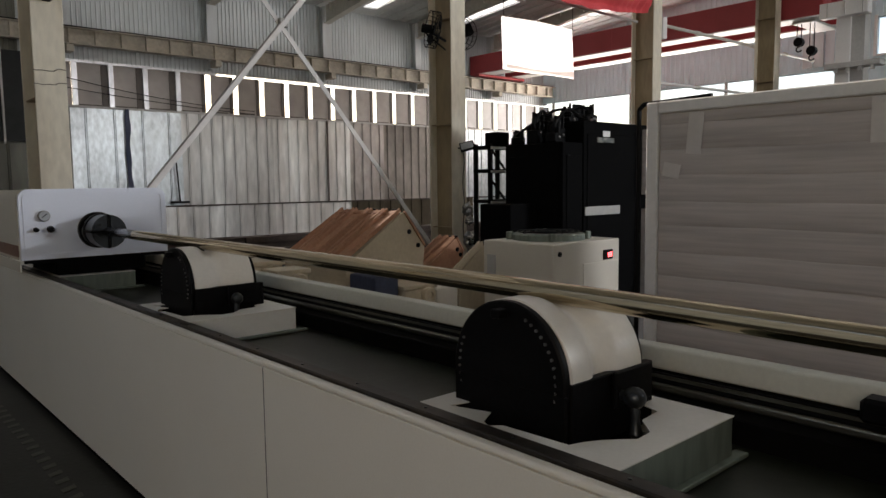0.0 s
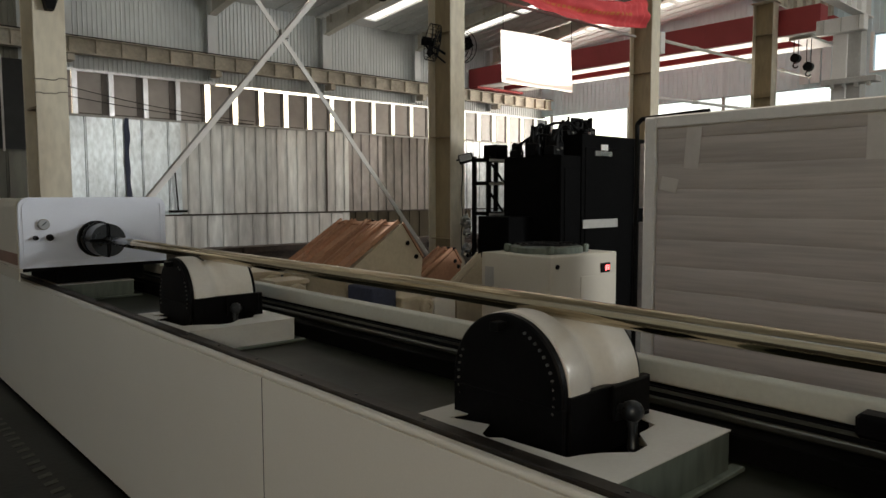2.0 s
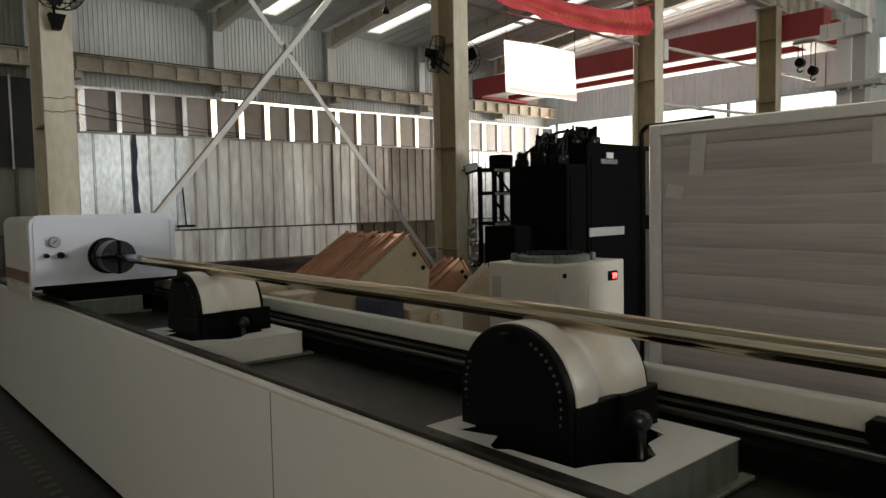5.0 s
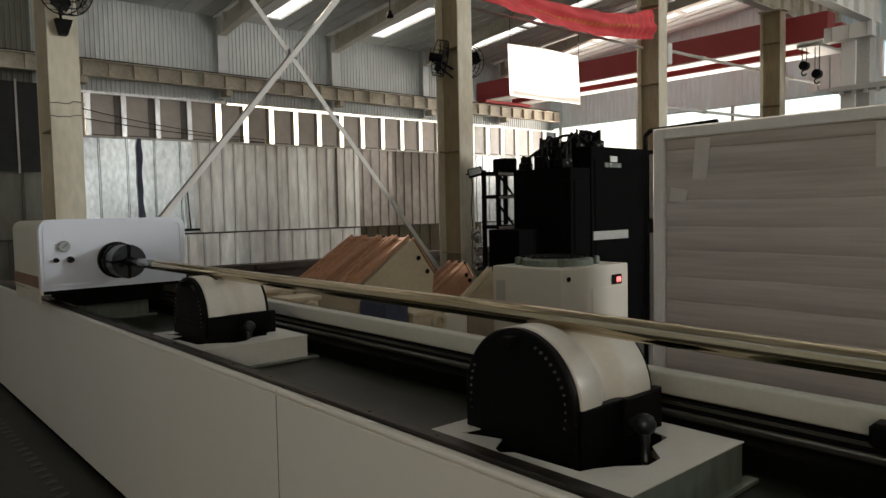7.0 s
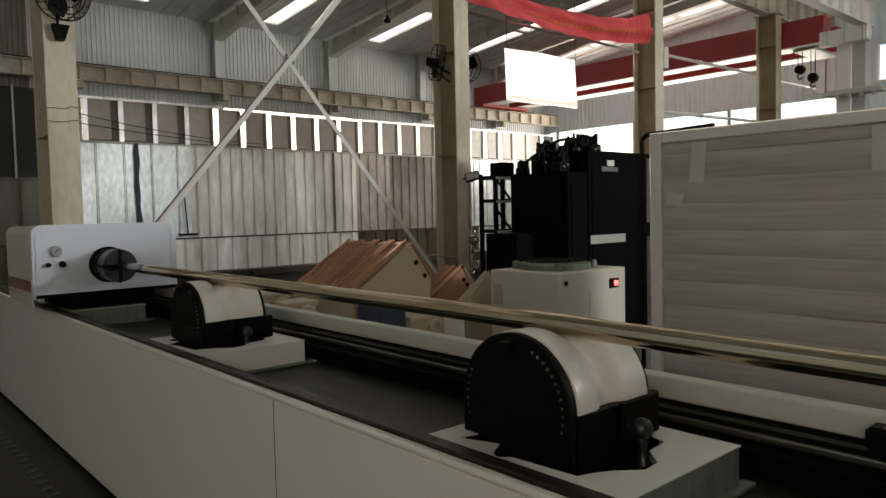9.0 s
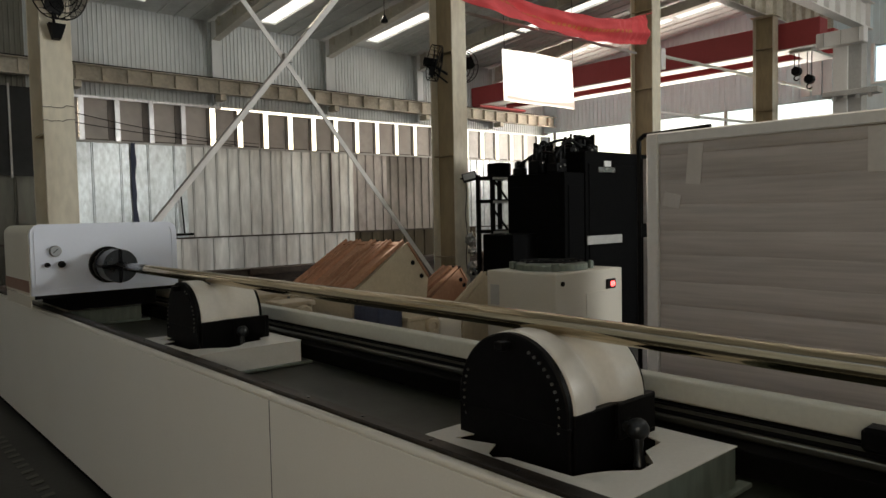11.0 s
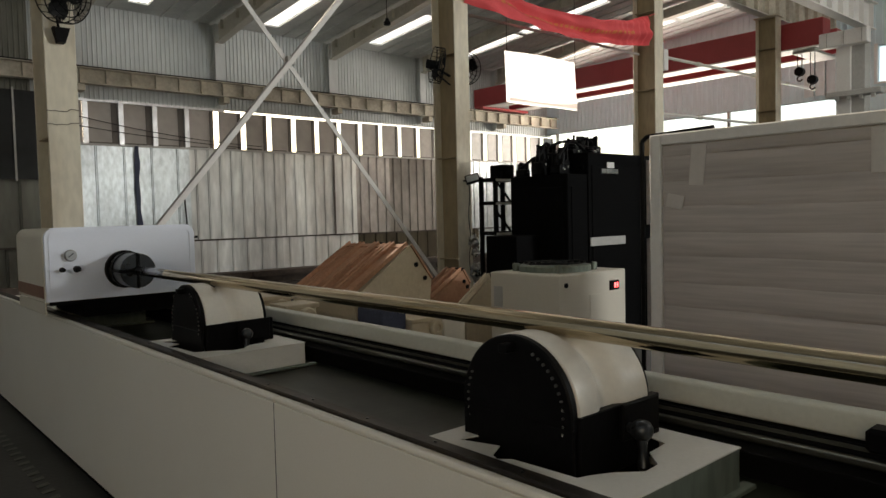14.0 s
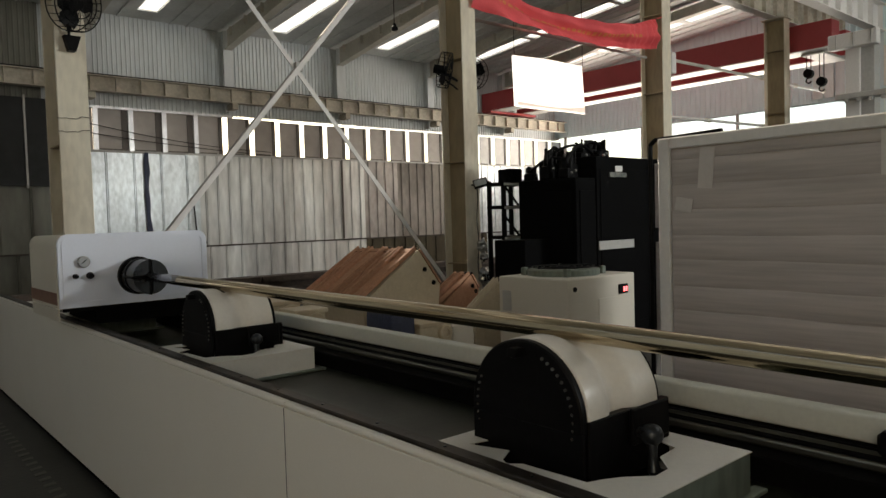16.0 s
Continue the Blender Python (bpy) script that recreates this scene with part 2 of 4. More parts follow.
def bar(bm, p, q, w, h, up=(0, 0, 1)):
    """A square bar from p to q, w wide and h deep."""
    p, q = Vector(p), Vector(q)
    zz = (q - p).normalized()
    xx = zz.cross(Vector(up)).normalized()
    yy = zz.cross(xx)
    vs = [bm.verts.new(o + xx * a * w / 2 + yy * b * h / 2) for o in (p, q) for a, b in ((-1, -1), (1, -1), (1, 1), (-1, 1))]
    for f in ((3, 2, 1, 0), (4, 5, 6, 7), (0, 1, 5, 4), (1, 2, 6, 5), (2, 3, 7, 6), (3, 0, 4, 7)):
        bm.faces.new([vs[i] for i in f])
    return bm


def prism(bm, pts, lift):
    """A flat outline pushed along the vector lift."""
    a = [bm.verts.new(p) for p in pts]
    b = [bm.verts.new(Vector(p) + Vector(lift)) for p in pts]
    bm.faces.new(a[::-1])
    bm.faces.new(b)
    n = len(a)
    for i in range(n):
        bm.faces.new((a[i], a[(i + 1) % n], b[(i + 1) % n], b[i]))
    bmesh.ops.recalc_face_normals(bm, faces=bm.faces)
    return bm


def lathe(bm, prof, origin, axis, seg=48):
    """Turns (along, radius) pairs round an axis through origin."""
    q = Vector(axis).to_track_quat("Z", "Y").to_matrix()
    rings = []
    for s, r in prof:
        rings.append([bm.verts.new(Vector(origin) + q @ Vector((r * math.cos(2 * math.pi * k / seg), r * math.sin(2 * math.pi * k / seg), s)))
                      for k in range(seg)])
    for a, b in zip(rings, rings[1:]):
        for k in range(seg):
            bm.faces.new((a[k], a[(k + 1) % seg], b[(k + 1) % seg], b[k]))
    bm.faces.new(rings[0][::-1])
    bm.faces.new(rings[-1])
    bmesh.ops.recalc_face_normals(bm, faces=bm.faces)
    return bm


def ribbed(bm, x0, x1, z0, z1, y, pitch, deep, top, fold=0.0):
    """Trapezoid sheet along x, facing -y: flat pans with ribs that stand out, each beside a narrow sunken fold."""
    xs, k = [], 0
    x = x0
    while x < x1 - 1e-6:
        e = min(x + pitch, x1)
        w = e - x
        m = x + w * 0.5
        xs += [(x, 0), (m - top, 0), (m - top * 0.5, -deep), (m + top * 0.5, -deep)]
        if fold:
            xs += [(m + top * 0.55, fold), (m + top * 0.55 + fold * 0.5, fold)]
            xs.append((m + top * 0.6 + fold * 0.5, 0))
        else:
            xs.append((m + top, 0))
        x = e
    xs.append((x1, 0))
    low = [bm.verts.new((a, y + b, z0)) for a, b in xs]
    high = [bm.verts.new((a, y + b, z1)) for a, b in xs]
    for i in range(len(xs) - 1):
        bm.faces.new((low[i], low[i + 1], high[i + 1], high[i]))
    return bm


def part(name, bm, material, parent=None, label="", smooth=False):
    me = bpy.data.meshes.new(name)
    bm.normal_update()
    if smooth:
        for f in bm.faces:
            f.smooth = True
        for e in bm.edges:
            if len(e.link_faces) == 2 and e.calc_face_angle(0) > 0.6:
                e.smooth = False
    bm.to_mesh(me)
    bm.free()
    me.materials.append(material)
    ob = new(name, me)
    if parent is not None:
        ob.parent = parent
        ob.matrix_parent_inverse = parent.matrix_basis.inverted()
    if label:
        ob["label"] = label
    return ob


def empty(name, at, label, category, group="", kind=""):
    ob = new(name)
    ob.matrix_basis = Matrix.Translation(at)
    return tagged(ob, label, category, group, kind)


def piece(name, me, m, parent):
    """One more object on a shared mesh, placed in the world, under its parent."""
    ob = new(name, me)
    ob.parent = parent
    ob.matrix_parent_inverse = parent.matrix_basis.inverted()
    ob.matrix_basis = m
    return ob


B = bmesh.new

# ---- the hall ----
WY, EX = 18.0, 21.3       # north wall, end wall
ROW = 7.6                 # the row of columns
SILL, HEAD = 3.40, 4.46   # window band
EAVE, RISE = 6.65, 0.085


def roof_z(y):
    return EAVE + RISE * (WY - y)


floor = tagged(part("floor", box(B(), -4.6, EX + 0.3, -10.2, WY + 0.3, -0.25, 0.0), CONCRETE),
               "dark worn concrete workshop floor", "floor", kind="structure")

# floor marking beside the machine: a row of pale dashes
mark = empty("floor_marking", (0.92, 4.4, 0.0), "row of pale worn dashes painted on the dark floor", "floor marking", kind="structure")
dash = None
for i in range(34):
    y = 2.6 + i * 0.13
    if dash is None:
        dash = part("dash", prism(B(), [(-0.035, -0.03, 0.004), (0.035, 0.0, 0.004), (0.035, 0.055, 0.004), (-0.035, 0.025, 0.004)], (0, 0, 0.002)), MARKING)
        me = dash.data
        bpy.data.objects.remove(dash)
        dash = me
    piece("dash", dash, pose(0.92, y, 0.0), mark)

# north wall: lower ribbed sheets, window band, fine upper sheet
wall_n = empty("wall_north", (6, WY, 0), "tall ribbed sheet-metal hall wall with a band of dusty windows", "wall", kind="structure")
part("wall_core", box(B(), -4.6, EX + 0.3, WY + 0.06, WY + 0.26, 0, SILL - 0.02), GREY_STEEL, wall_n)
part("wall_core", box(B(), -4.6, EX + 0.3, WY + 0.06, WY + 0.26, HEAD + 0.02, EAVE + 0.1), GREY_STEEL, wall_n)
random.seed(4)
x = -4.0
while x < EX:
    w = 0.97 if 3.5 < x < 3.8 else 1.28
    e = min(x + w, EX)
    # sheets at x < 4.4 and x 13.4 to 15.9 have shade in their colour
    low = SHEET_DARK if x < 4.4 else SHEET_PALE if x < 6.3 else SHEET if x < 11.2 else SHEET_BROWN if x < 13.4 else SHEET_SHADED if x < 15.9 else SHEET_PALE
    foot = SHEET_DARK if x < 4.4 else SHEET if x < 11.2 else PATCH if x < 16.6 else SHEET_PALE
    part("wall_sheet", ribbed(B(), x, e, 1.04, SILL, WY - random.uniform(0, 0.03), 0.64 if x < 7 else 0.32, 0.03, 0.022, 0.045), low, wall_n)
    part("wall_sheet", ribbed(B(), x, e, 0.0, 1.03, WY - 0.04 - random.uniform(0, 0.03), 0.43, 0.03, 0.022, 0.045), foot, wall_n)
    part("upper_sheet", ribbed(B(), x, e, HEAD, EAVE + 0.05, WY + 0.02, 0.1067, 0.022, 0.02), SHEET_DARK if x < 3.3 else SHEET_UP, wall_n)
    x = e
gap_line = [1.2 + 0.15 * k for k in range(15)] + [3.39]
rim_l = [(5.84 + 0.03 * noise.noise((z * 2.3, 1.5, 0)), WY - 0.066, z) for z in gap_line]
rim_r = [(5.95 + 0.04 * noise.noise((z * 2.9, 7.5, 0)), WY - 0.066, z) for z in reversed(gap_line)]
part("gap", prism(B(), rim_l + rim_r, (0, -0.006, 0)), BLUEDARK, wall_n, "dark bluish gap between two sheets")
part("ledge", box(B(), -4.3, EX, WY - 0.10, WY - 0.06, 1.01, 1.05), RUSTY, wall_n, "dark rusty horizontal rail")
part("sill", box(B(), -4.3, EX, WY - 0.06, WY + 0.04, SILL - 0.03, SILL + 0.02), GREY_STEEL, wall_n)

part("conduit", rod(B(), (7.06, WY - 0.13, 1.163), (7.0, WY - 0.13, 2.12), 0.022, 8), BLACK, wall_n, "thin dark conduit")
part("conduit_foot", box(B(), 6.82, 7.29, WY - 0.16, WY - 0.105, 1.10, 1.16), BLACK, wall_n, "short dark angle bracket")
part("torn_seam", box(B(), 11.50, 11.545, WY - 0.075, WY - 0.062, 1.06, 3.38), RUSTY, wall_n, "dark torn joint between two sheets")

# windows of the band: dusty sashes standing ajar, daylight in the gaps between them
PITCH = 0.765
win = empty("window_1", (10, WY, SILL), "long band of dusty grey window sashes with bright gaps", "window", kind="structure")
part("pane", box(B(), 3.0, 4.73, WY + 0.05, WY + 0.08, SILL + 0.02, HEAD - 0.06), PANE, win)
x = 4.72
while x < EX - 0.3:
    gap = 0.13 if x < 7.6 else (0.15 if x < 15 else 0.22)
    x0, x1 = x + (gap if x > 7.6 else 0.03), x + (PITCH if x > 7.6 else 0.80) - (0.01 if x > 6.8 else -0.02)
    top = HEAD - (0.085 if 9.0 < x < 12.0 else 0.06)
    part("pane", box(B(), x0, x1, WY + 0.05, WY + 0.08, SILL + 0.02, top), PANE if x < 15 else PANE_PALE, win)
    # dark strip puts the shadow at the pane's right edge into colour
    part("sash_shade_strip", box(B(), x1 - (0.10 if x > 6.8 else 0.16), x1 - 0.002, WY + 0.03, WY + 0.048, SILL + 0.022, top - 0.002), DARK_SASH, win, "dark strip for the shade beside the post")
    part("sash_rail", box(B(), x0 + 0.002, x1 - 0.17, WY + 0.03, WY + 0.048, SILL + 0.022, SILL + 0.06), DARK_SASH, win)
    if x < 7.6:
        part("window_post", box(B(), x + 0.005, x + gap - 0.005, WY - 0.02, WY + 0.028, SILL, HEAD - 0.05, 0.006), ALU, win)
    x += PITCH if x > 7.6 else 0.80
part("window_head", box(B(), 4.6, 8.2, WY - 0.03, WY + 0.05, HEAD - 0.06, HEAD), ALU, win)
part("window_head", box(B(), 12.2, EX, WY + 0.0, WY + 0.05, HEAD - 0.03, HEAD), ALU, win)
win2 = empty("window_2", (1, WY, SILL), "tall dark dirty window behind the columns", "window", kind="structure")
for i in range(8):
    xx = -3.7 + i * 1.0
    part("pane", box(B(), xx + 0.012, xx + 0.988, WY - 0.13, WY - 0.11, 2.55, 4.5), DARKGLASS, win2)
    part("window_post", box(B(), xx - 0.02, xx + 0.02, WY - 0.17, WY - 0.10, 2.5, 4.55), GREY_STEEL, win2)

# thin cables drooping across the windows
for z0, z1, droop in ((4.02, 3.52, 0.10), (3.80, 3.44, 0.05)):
    cb = B()
    last = None
    for k in range(19):
        t = k / 18
        p = Vector((4.6 + 4.6 * t, WY - 0.12 + 0.02 * math.sin(t * 9), z0 + (z1 - z0) * t - droop * math.sin(math.pi * t)))
        if last:
            rod(cb, last, p, 0.009, 5)
        last = p
    tagged(part("cable", cb, BLACK), "thin dark cable drooping along the window band", "cable", "cables on the wall")

# end wall with its bright open band
wall_e = empty("wall_east", (EX, 4, 0), "pale end wall with an open bright window band", "wall", kind="structure")
part("wall_core", box(B(), EX, EX + 0.25, -10.2, WY + 0.06, 0, 3.45), ENDWALL, wall_e)
part("wall_core", box(B(), EX, EX + 0.25, -10.2, 7.25, 3.45, 4.52), ENDWALL, wall_e)
part("wall_core", box(B(), EX, EX + 0.25, -10.2, WY + 0.06, 4.52, 4.78), ENDWALL, wall_e)
part("wall_core", box(B(), EX, EX + 0.25, -10.2, 4.6, 4.78, 5.76), ENDWALL, wall_e)
part("wall_core", box(B(), EX, EX + 0.25, 6.64, WY + 0.06, 4.78, 5.76), ENDWALL, wall_e)
part("wall_core", box(B(), EX, EX + 0.25, -10.2, WY + 0.06, 5.76, 9.0), ENDWALL, wall_e)
part("window_frame", box(B(), EX - 0.035, EX + 0.02, 6.6, 6.68, 4.74, 5.8), FRAMEWHITE, wall_e)
part("window_frame", box(B(), EX - 0.035, EX + 0.02, 4.6, 6.598, 4.74, 4.79), FRAMEWHITE, wall_e)
for y0, y1 in ((7.62, 7.86), (7.9, 8.16), (8.2, 8.45)):
    part("gate_panel", box(B(), EX - 0.075, EX - 0.04, y0, y1, 4.62, 5.58, 0.006), SHEET_UP, wall_e, "pale blue-grey sheet panel")
bm = B()
y = -10.0
while y < 17.5:
    box(bm, EX - 0.03, EX, y, y + 0.05, 5.81 if y < 6.7 else 4.54, 8.8)
    y += 0.17
tagged(part("rib", bm, ENDWALL, wall_e), kind="stuff")
for i in range(4):
    y = 7.3 + i * 3.4
    part("mullion", box(B(), EX + 0.02, EX + 0.1, y, y + 0.08, 3.45, 4.52), GREY_STEEL, wall_e)
# steel post with a boxed bracket under a runway girder, placed to fit the camera's view
gp = empty("steel_post", (16.7, 5.68, 0), "pale grey steel post with a boxed bracket and a ledge", "column")
part("shaft", box(B(), 16.6, 17.0, 5.66, 5.95, 0, 5.225, 0.01), FRAMEWHITE, gp)
part("side_flange", box(B(), 16.64, 16.97, 5.40, 5.658, 0, 5.225, 0.006), GREY_STEEL, gp)
part("bracket_box", box(B(), 16.36, 16.598, 5.27, 6.21, 4.91, 5.22, 0.012), FRAMEWHITE, gp)
for k in range(3):
    part("bracket_rib", box(B(), 16.345, 16.359, 5.36 + 0.34 * k, 5.376 + 0.34 * k, 4.92, 5.21), GREY_STEEL, gp)
part("shelf", box(B(), 16.26, 16.598, 4.98, 6.04, 3.825, 3.94, 0.01), GREY_STEEL, gp, "grey steel ledge with lugs")
for k in range(4):
    part("lug", box(B(), 16.28, 16.36, 5.1 + 0.23 * k, 5.165 + 0.23 * k, 3.75, 3.824), GREY_STEEL, gp)

# plain walls behind the camera
# unseen; its place and opening are set for the fill's falloff
wall_w = empty("wall_west", (-4.2, 4, 0), "plain grey sheet wall, out of view, with an opening added for fill light", "wall", kind="structure")
part("wall_core", box(B(), -4.4, -4.2, -7.5, WY - 0.1, 0, 2.1), SHEET_UP, wall_w)
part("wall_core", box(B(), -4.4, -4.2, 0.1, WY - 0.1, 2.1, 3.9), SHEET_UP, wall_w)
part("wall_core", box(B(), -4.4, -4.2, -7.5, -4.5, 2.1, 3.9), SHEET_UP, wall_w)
part("wall_core", box(B(), -4.4, -4.2, -7.5, WY - 0.1, 3.9, 6.6), SHEET_UP, wall_w)
wall_s = empty("wall_south", (6, -7.5, 0), "plain grey sheet wall with a high open window", "wall", kind="structure")
part("wall_core", box(B(), -4.6, 8.0, -7.7, -7.5, 0, 9.3), SHEET_UP, wall_s)
part("wall_core", box(B(), 16.0, EX + 0.25, -7.7, -7.5, 0, 9.3), SHEET_UP, wall_s)
part("wall_core", box(B(), 8.0, 16.0, -7.7, -7.5, 5.2, 9.3), SHEET_UP, wall_s)
part("wall_core", box(B(), 8.0, 16.0, -7.7, -7.5, 0, 3.3), SHEET_UP, wall_s)

# roof with translucent strips
STRIPS = [(2.25 + 3.43 * i, 2.72 + 3.43 * i) for i in range(-3, 6)]
bm = B()
edges = [-4.7] + [v for s in STRIPS if s[0] > -4.6 and s[1] < EX for v in s] + [EX + 0.4]


def roof_slab(bm, x0, x1, y0, y1, t0, t1):
    prism(bm, [(x0, y0, roof_z(y0) + t0), (x1, y0, roof_z(y0) + t0), (x1, y0, roof_z(y0) + t1), (x0, y0, roof_z(y0) + t1)],
          (0, y1 - y0, roof_z(y1) - roof_z(y0)))


for i in range(0, len(edges), 2):
    roof_slab(bm, edges[i], edges[i + 1], -8.0, WY + 0.4, 0.0, 0.06)
for s in STRIPS:
    if not (-4.6 < s[0] and s[1] < EX):
        continue
    roof_slab(bm, s[0], s[1], 17.45, WY + 0.4, 0.0, 0.05)
    # unseen south half: closed here to dim the foreground, open elsewhere for tube glints
    if s[0] < 5:
        roof_slab(bm, s[0], s[1], -8.0, 7.2, 0.0, 0.055)
    for k in range(3):
        roof_slab(bm, s[0], s[1], 14.6 - k * 3.2, 14.75 - k * 3.2, 0.0, 0.05)
# fine ribs on the underside
xx = -4.3
while xx < EX:
    if not any(s[0] - 0.1 < xx < s[1] + 0.06 for s in STRIPS):
        roof_slab(bm, xx, xx + 0.05, -7.5, WY, -0.03, 0.0)
    xx += 0.42
tagged(part("ceiling", bm, ROOF), "grey ribbed sheet roof on steel rafters", "roof", kind="structure")
for s in STRIPS:
    if -4.6 < s[0] and s[1] < EX:
        bm = B()
        roof_slab(bm, s[0], s[1], 7.2 if s[0] < 5 else -8.0, 17.45, 0.062, 0.066)
        sk = tagged(part("skylight", bm, SKYLIGHT), "long bright translucent skylight strip in the roof", "skylight", kind="structure")
        sk.visible_shadow = False

# wall columns and rafters
for i in range(-2, 6):
    xx = 1.02 + 3.43 * i + 0.13
    if not -4.0 < xx < EX - 0.2:
        continue
    post = empty("wall_column", (xx, WY - 0.1, 4.5), "pale grey steel wall post above the window band", "column", "columns along the wall")
    part("flange", box(B(), xx - 0.12, xx + 0.12, WY - 0.28, WY - 0.26, 4.5, roof_z(WY) - 0.05), SHEET_UP, post)
    part("web", box(B(), xx - 0.012, xx + 0.012, WY - 0.258, WY + 0.02, 4.5, roof_z(WY) - 0.05), SHEET_UP, post)
    raft = empty("rafter", (xx, WY - 0.3, EAVE), "tapered grey steel roof rafter with stiffener plates", "rafter", "rafters under the roof")
    y0, y1, ym = WY - 0.3, -7.4, 13.4
    bm = B()
    prism(bm, [(xx - 0.01, y0, roof_z(y0) - 0.55), (xx - 0.01, ym, roof_z(ym) - 0.30), (xx - 0.01, y1, roof_z(y1) - 0.34),
               (xx - 0.01, y1, roof_z(y1) - 0.045), (xx - 0.01, y0, roof_z(y0) - 0.045)], (0.02, 0, 0))
    part("web", bm, RAFTER, raft)
    bm = B()
    bar(bm, (xx, y0, roof_z(y0) - 0.56), (xx, ym, roof_z(ym) - 0.31), 0.2, 0.02)
    bar(bm, (xx, ym, roof_z(ym) - 0.31), (xx, y1, roof_z(y1) - 0.35), 0.2, 0.02)
    part("flange", bm, RAFTER, raft)
    for k in range(8):
        y = y0 - 0.9 * k - 0.3
        part("stiffener", box(B(), xx - 0.09, xx + 0.09, y, y + 0.012, roof_z(y) - 0.28, roof_z(y) - 0.05), RAFTER, raft)

# crane runway along the wall and along the column row
def runway(y, z0, z1, x0, x1, material, label, flange=None):
    g = empty("runway_girder", (x0, y, z0), label, "girder", "crane runway girders")
    part("web", box(B(), x0, x1, y - 0.008, y + 0.008, z0 + 0.02, z1 - 0.02), material, g)
    part("bottom_flange", box(B(), x0, x1, y - 0.11, y + 0.11, z0, z0 + 0.02), flange or material, g)
    part("top_flange", box(B(), x0, x1, y - 0.14, y + 0.14, z1 - 0.02, z1), material, g)
    part("rail", box(B(), x0, x1, y - 0.03, y + 0.03, z1, z1 + 0.05), BLACK, g, "dark steel crane rail")
    xx = x0 + 0.3
    me = None
    while xx < x1:
        if me is None:
            ob = part("stiffener", box(B(), -0.006, 0.006, -0.10, -0.009, z0 + 0.02, z1 - 0.02), material)
            me = ob.data
            bpy.data.objects.remove(ob)
        piece("stiffener", me, pose(xx, y, 0), g)
        xx += 0.56
    return g


runway(WY - 0.55, 4.69, 5.05, -4.15, EX - 0.1, RUNWAY, "cream steel runway girder with stiffeners under a dark rail")
for i in range(-2, 6):
    xx = 1.15 + 3.43 * i
    if -4.0 < xx < EX - 0.2:
        tagged(part("bracket", box(B(), xx - 0.08, xx + 0.08, WY - 0.62, WY - 0.285, 4.53, 4.687, 0.01), RUNWAY),
               "cream steel bracket carrying the runway girder", "bracket", "runway brackets")
# white bottom flange: the light it catches is put into its colour
runway(ROW, 6.0, 6.68, -4.15, EX - 0.1, RUNWAY, "cream steel runway girder on top of the columns", FRAMEWHITE)
runway(5.40, 5.23, 5.78, 12.6, 16.98, FRAMEWHITE, "pale steel runway girder of the next bay")

# crane bridge across the bay
bridge = empty("overhead_crane", (17.6, 12.5, 5.2), "red overhead crane with two bridge girders and pale lower flanges", "crane")
for gx, y0, y1 in ((17.35, 6.5, WY - 0.06), (18.75, 6.7, WY - 0.4)):
    part("girder", box(B(), gx, gx + 0.45, y0, y1, 5.224, 5.84, 0.01), REDPAINT, bridge)
    part("flange", box(B(), gx - 0.06, gx + 0.5, y0, y1 - 0.4, 5.195, 5.222), FRAMEWHITE, bridge, "pale lower flange")
    for k in range(7):
        y = y0 + 1.3 + 1.45 * k
        part("seam_plate", box(B(), gx - 0.008, gx - 0.001, y, y + 0.06, 5.24, 5.83), REDPAINT, bridge)
part("end_carriage", box(B(), 17.1, 19.4, WY - 0.75, WY - 0.36, 5.11, 5.19, 0.01), REDPAINT, bridge)
part("hoist", box(B(), 17.5, 18.9, 6.72, 7.25, 5.13, 5.19, 0.02), GREY_STEEL, bridge, "grey hoist trolley")
for hy, hz in ((7.10, 4.63), (6.81, 4.40)):
    hook = part("hook_block", rod(B(), (17.52, hy, hz + 0.09), (17.66, hy, hz + 0.09), 0.105, 20), BLACK, bridge, "", True)
    part("rope", rod(B(), (17.59, hy - 0.05, hz + 0.15), (17.59, hy - 0.05, 5.128), 0.010, 6), BLACK, hook)
    part("rope", rod(B(), (17.59, hy + 0.05, hz + 0.15), (17.59, hy + 0.05, 5.128), 0.010, 6), BLACK, hook)
    bm = B()
    for k in range(10):
        a, b2 = k * 0.48 - 2.8, (k + 1) * 0.48 - 2.8
        rod(bm, (17.59, hy + 0.06 * math.cos(a), hz - 0.07 + 0.06 * math.sin(a)), (17.59, hy + 0.06 * math.cos(b2), hz - 0.07 + 0.06 * math.sin(b2)), 0.017, 6)
    part("hook", bm, BLACK, hook)


# the row of columns
def column(x):
    c = empty("steel_column", (x, ROW, 0), "cream-painted H-section steel column, scuffed and stained", "column", "columns of the row")
    part("flange", box(B(), x - 0.135, x + 0.135, ROW - 0.24, ROW - 0.22, 0.02, 5.98, 0.004), CREAM, c)
    part("flange", box(B(), x - 0.135, x + 0.135, ROW + 0.22, ROW + 0.24, 0.02, 5.98, 0.004), CREAM, c)
    part("web", box(B(), x - 0.012, x + 0.012, ROW - 0.22, ROW + 0.22, 0.02, 5.98), WEB_BROWN, c, "brown web, darkened for the shade in the recess")
    part("foot_plate", box(B(), x - 0.22, x + 0.22, ROW - 0.3, ROW + 0.3, 0.0, 0.02), CREAM, c)
    part("cap_plate", box(B(), x - 0.2, x + 0.2, ROW - 0.28, ROW + 0.28, 5.982, 5.998), CREAM, c)
    for k in range(4):
        z = 0.9 + 1.45 * k
        part("stiffener", box(B(), x - 0.12, x - 0.013, ROW - 0.2, ROW + 0.2, z, z + 0.014), WEB_BROWN, c)
    return c


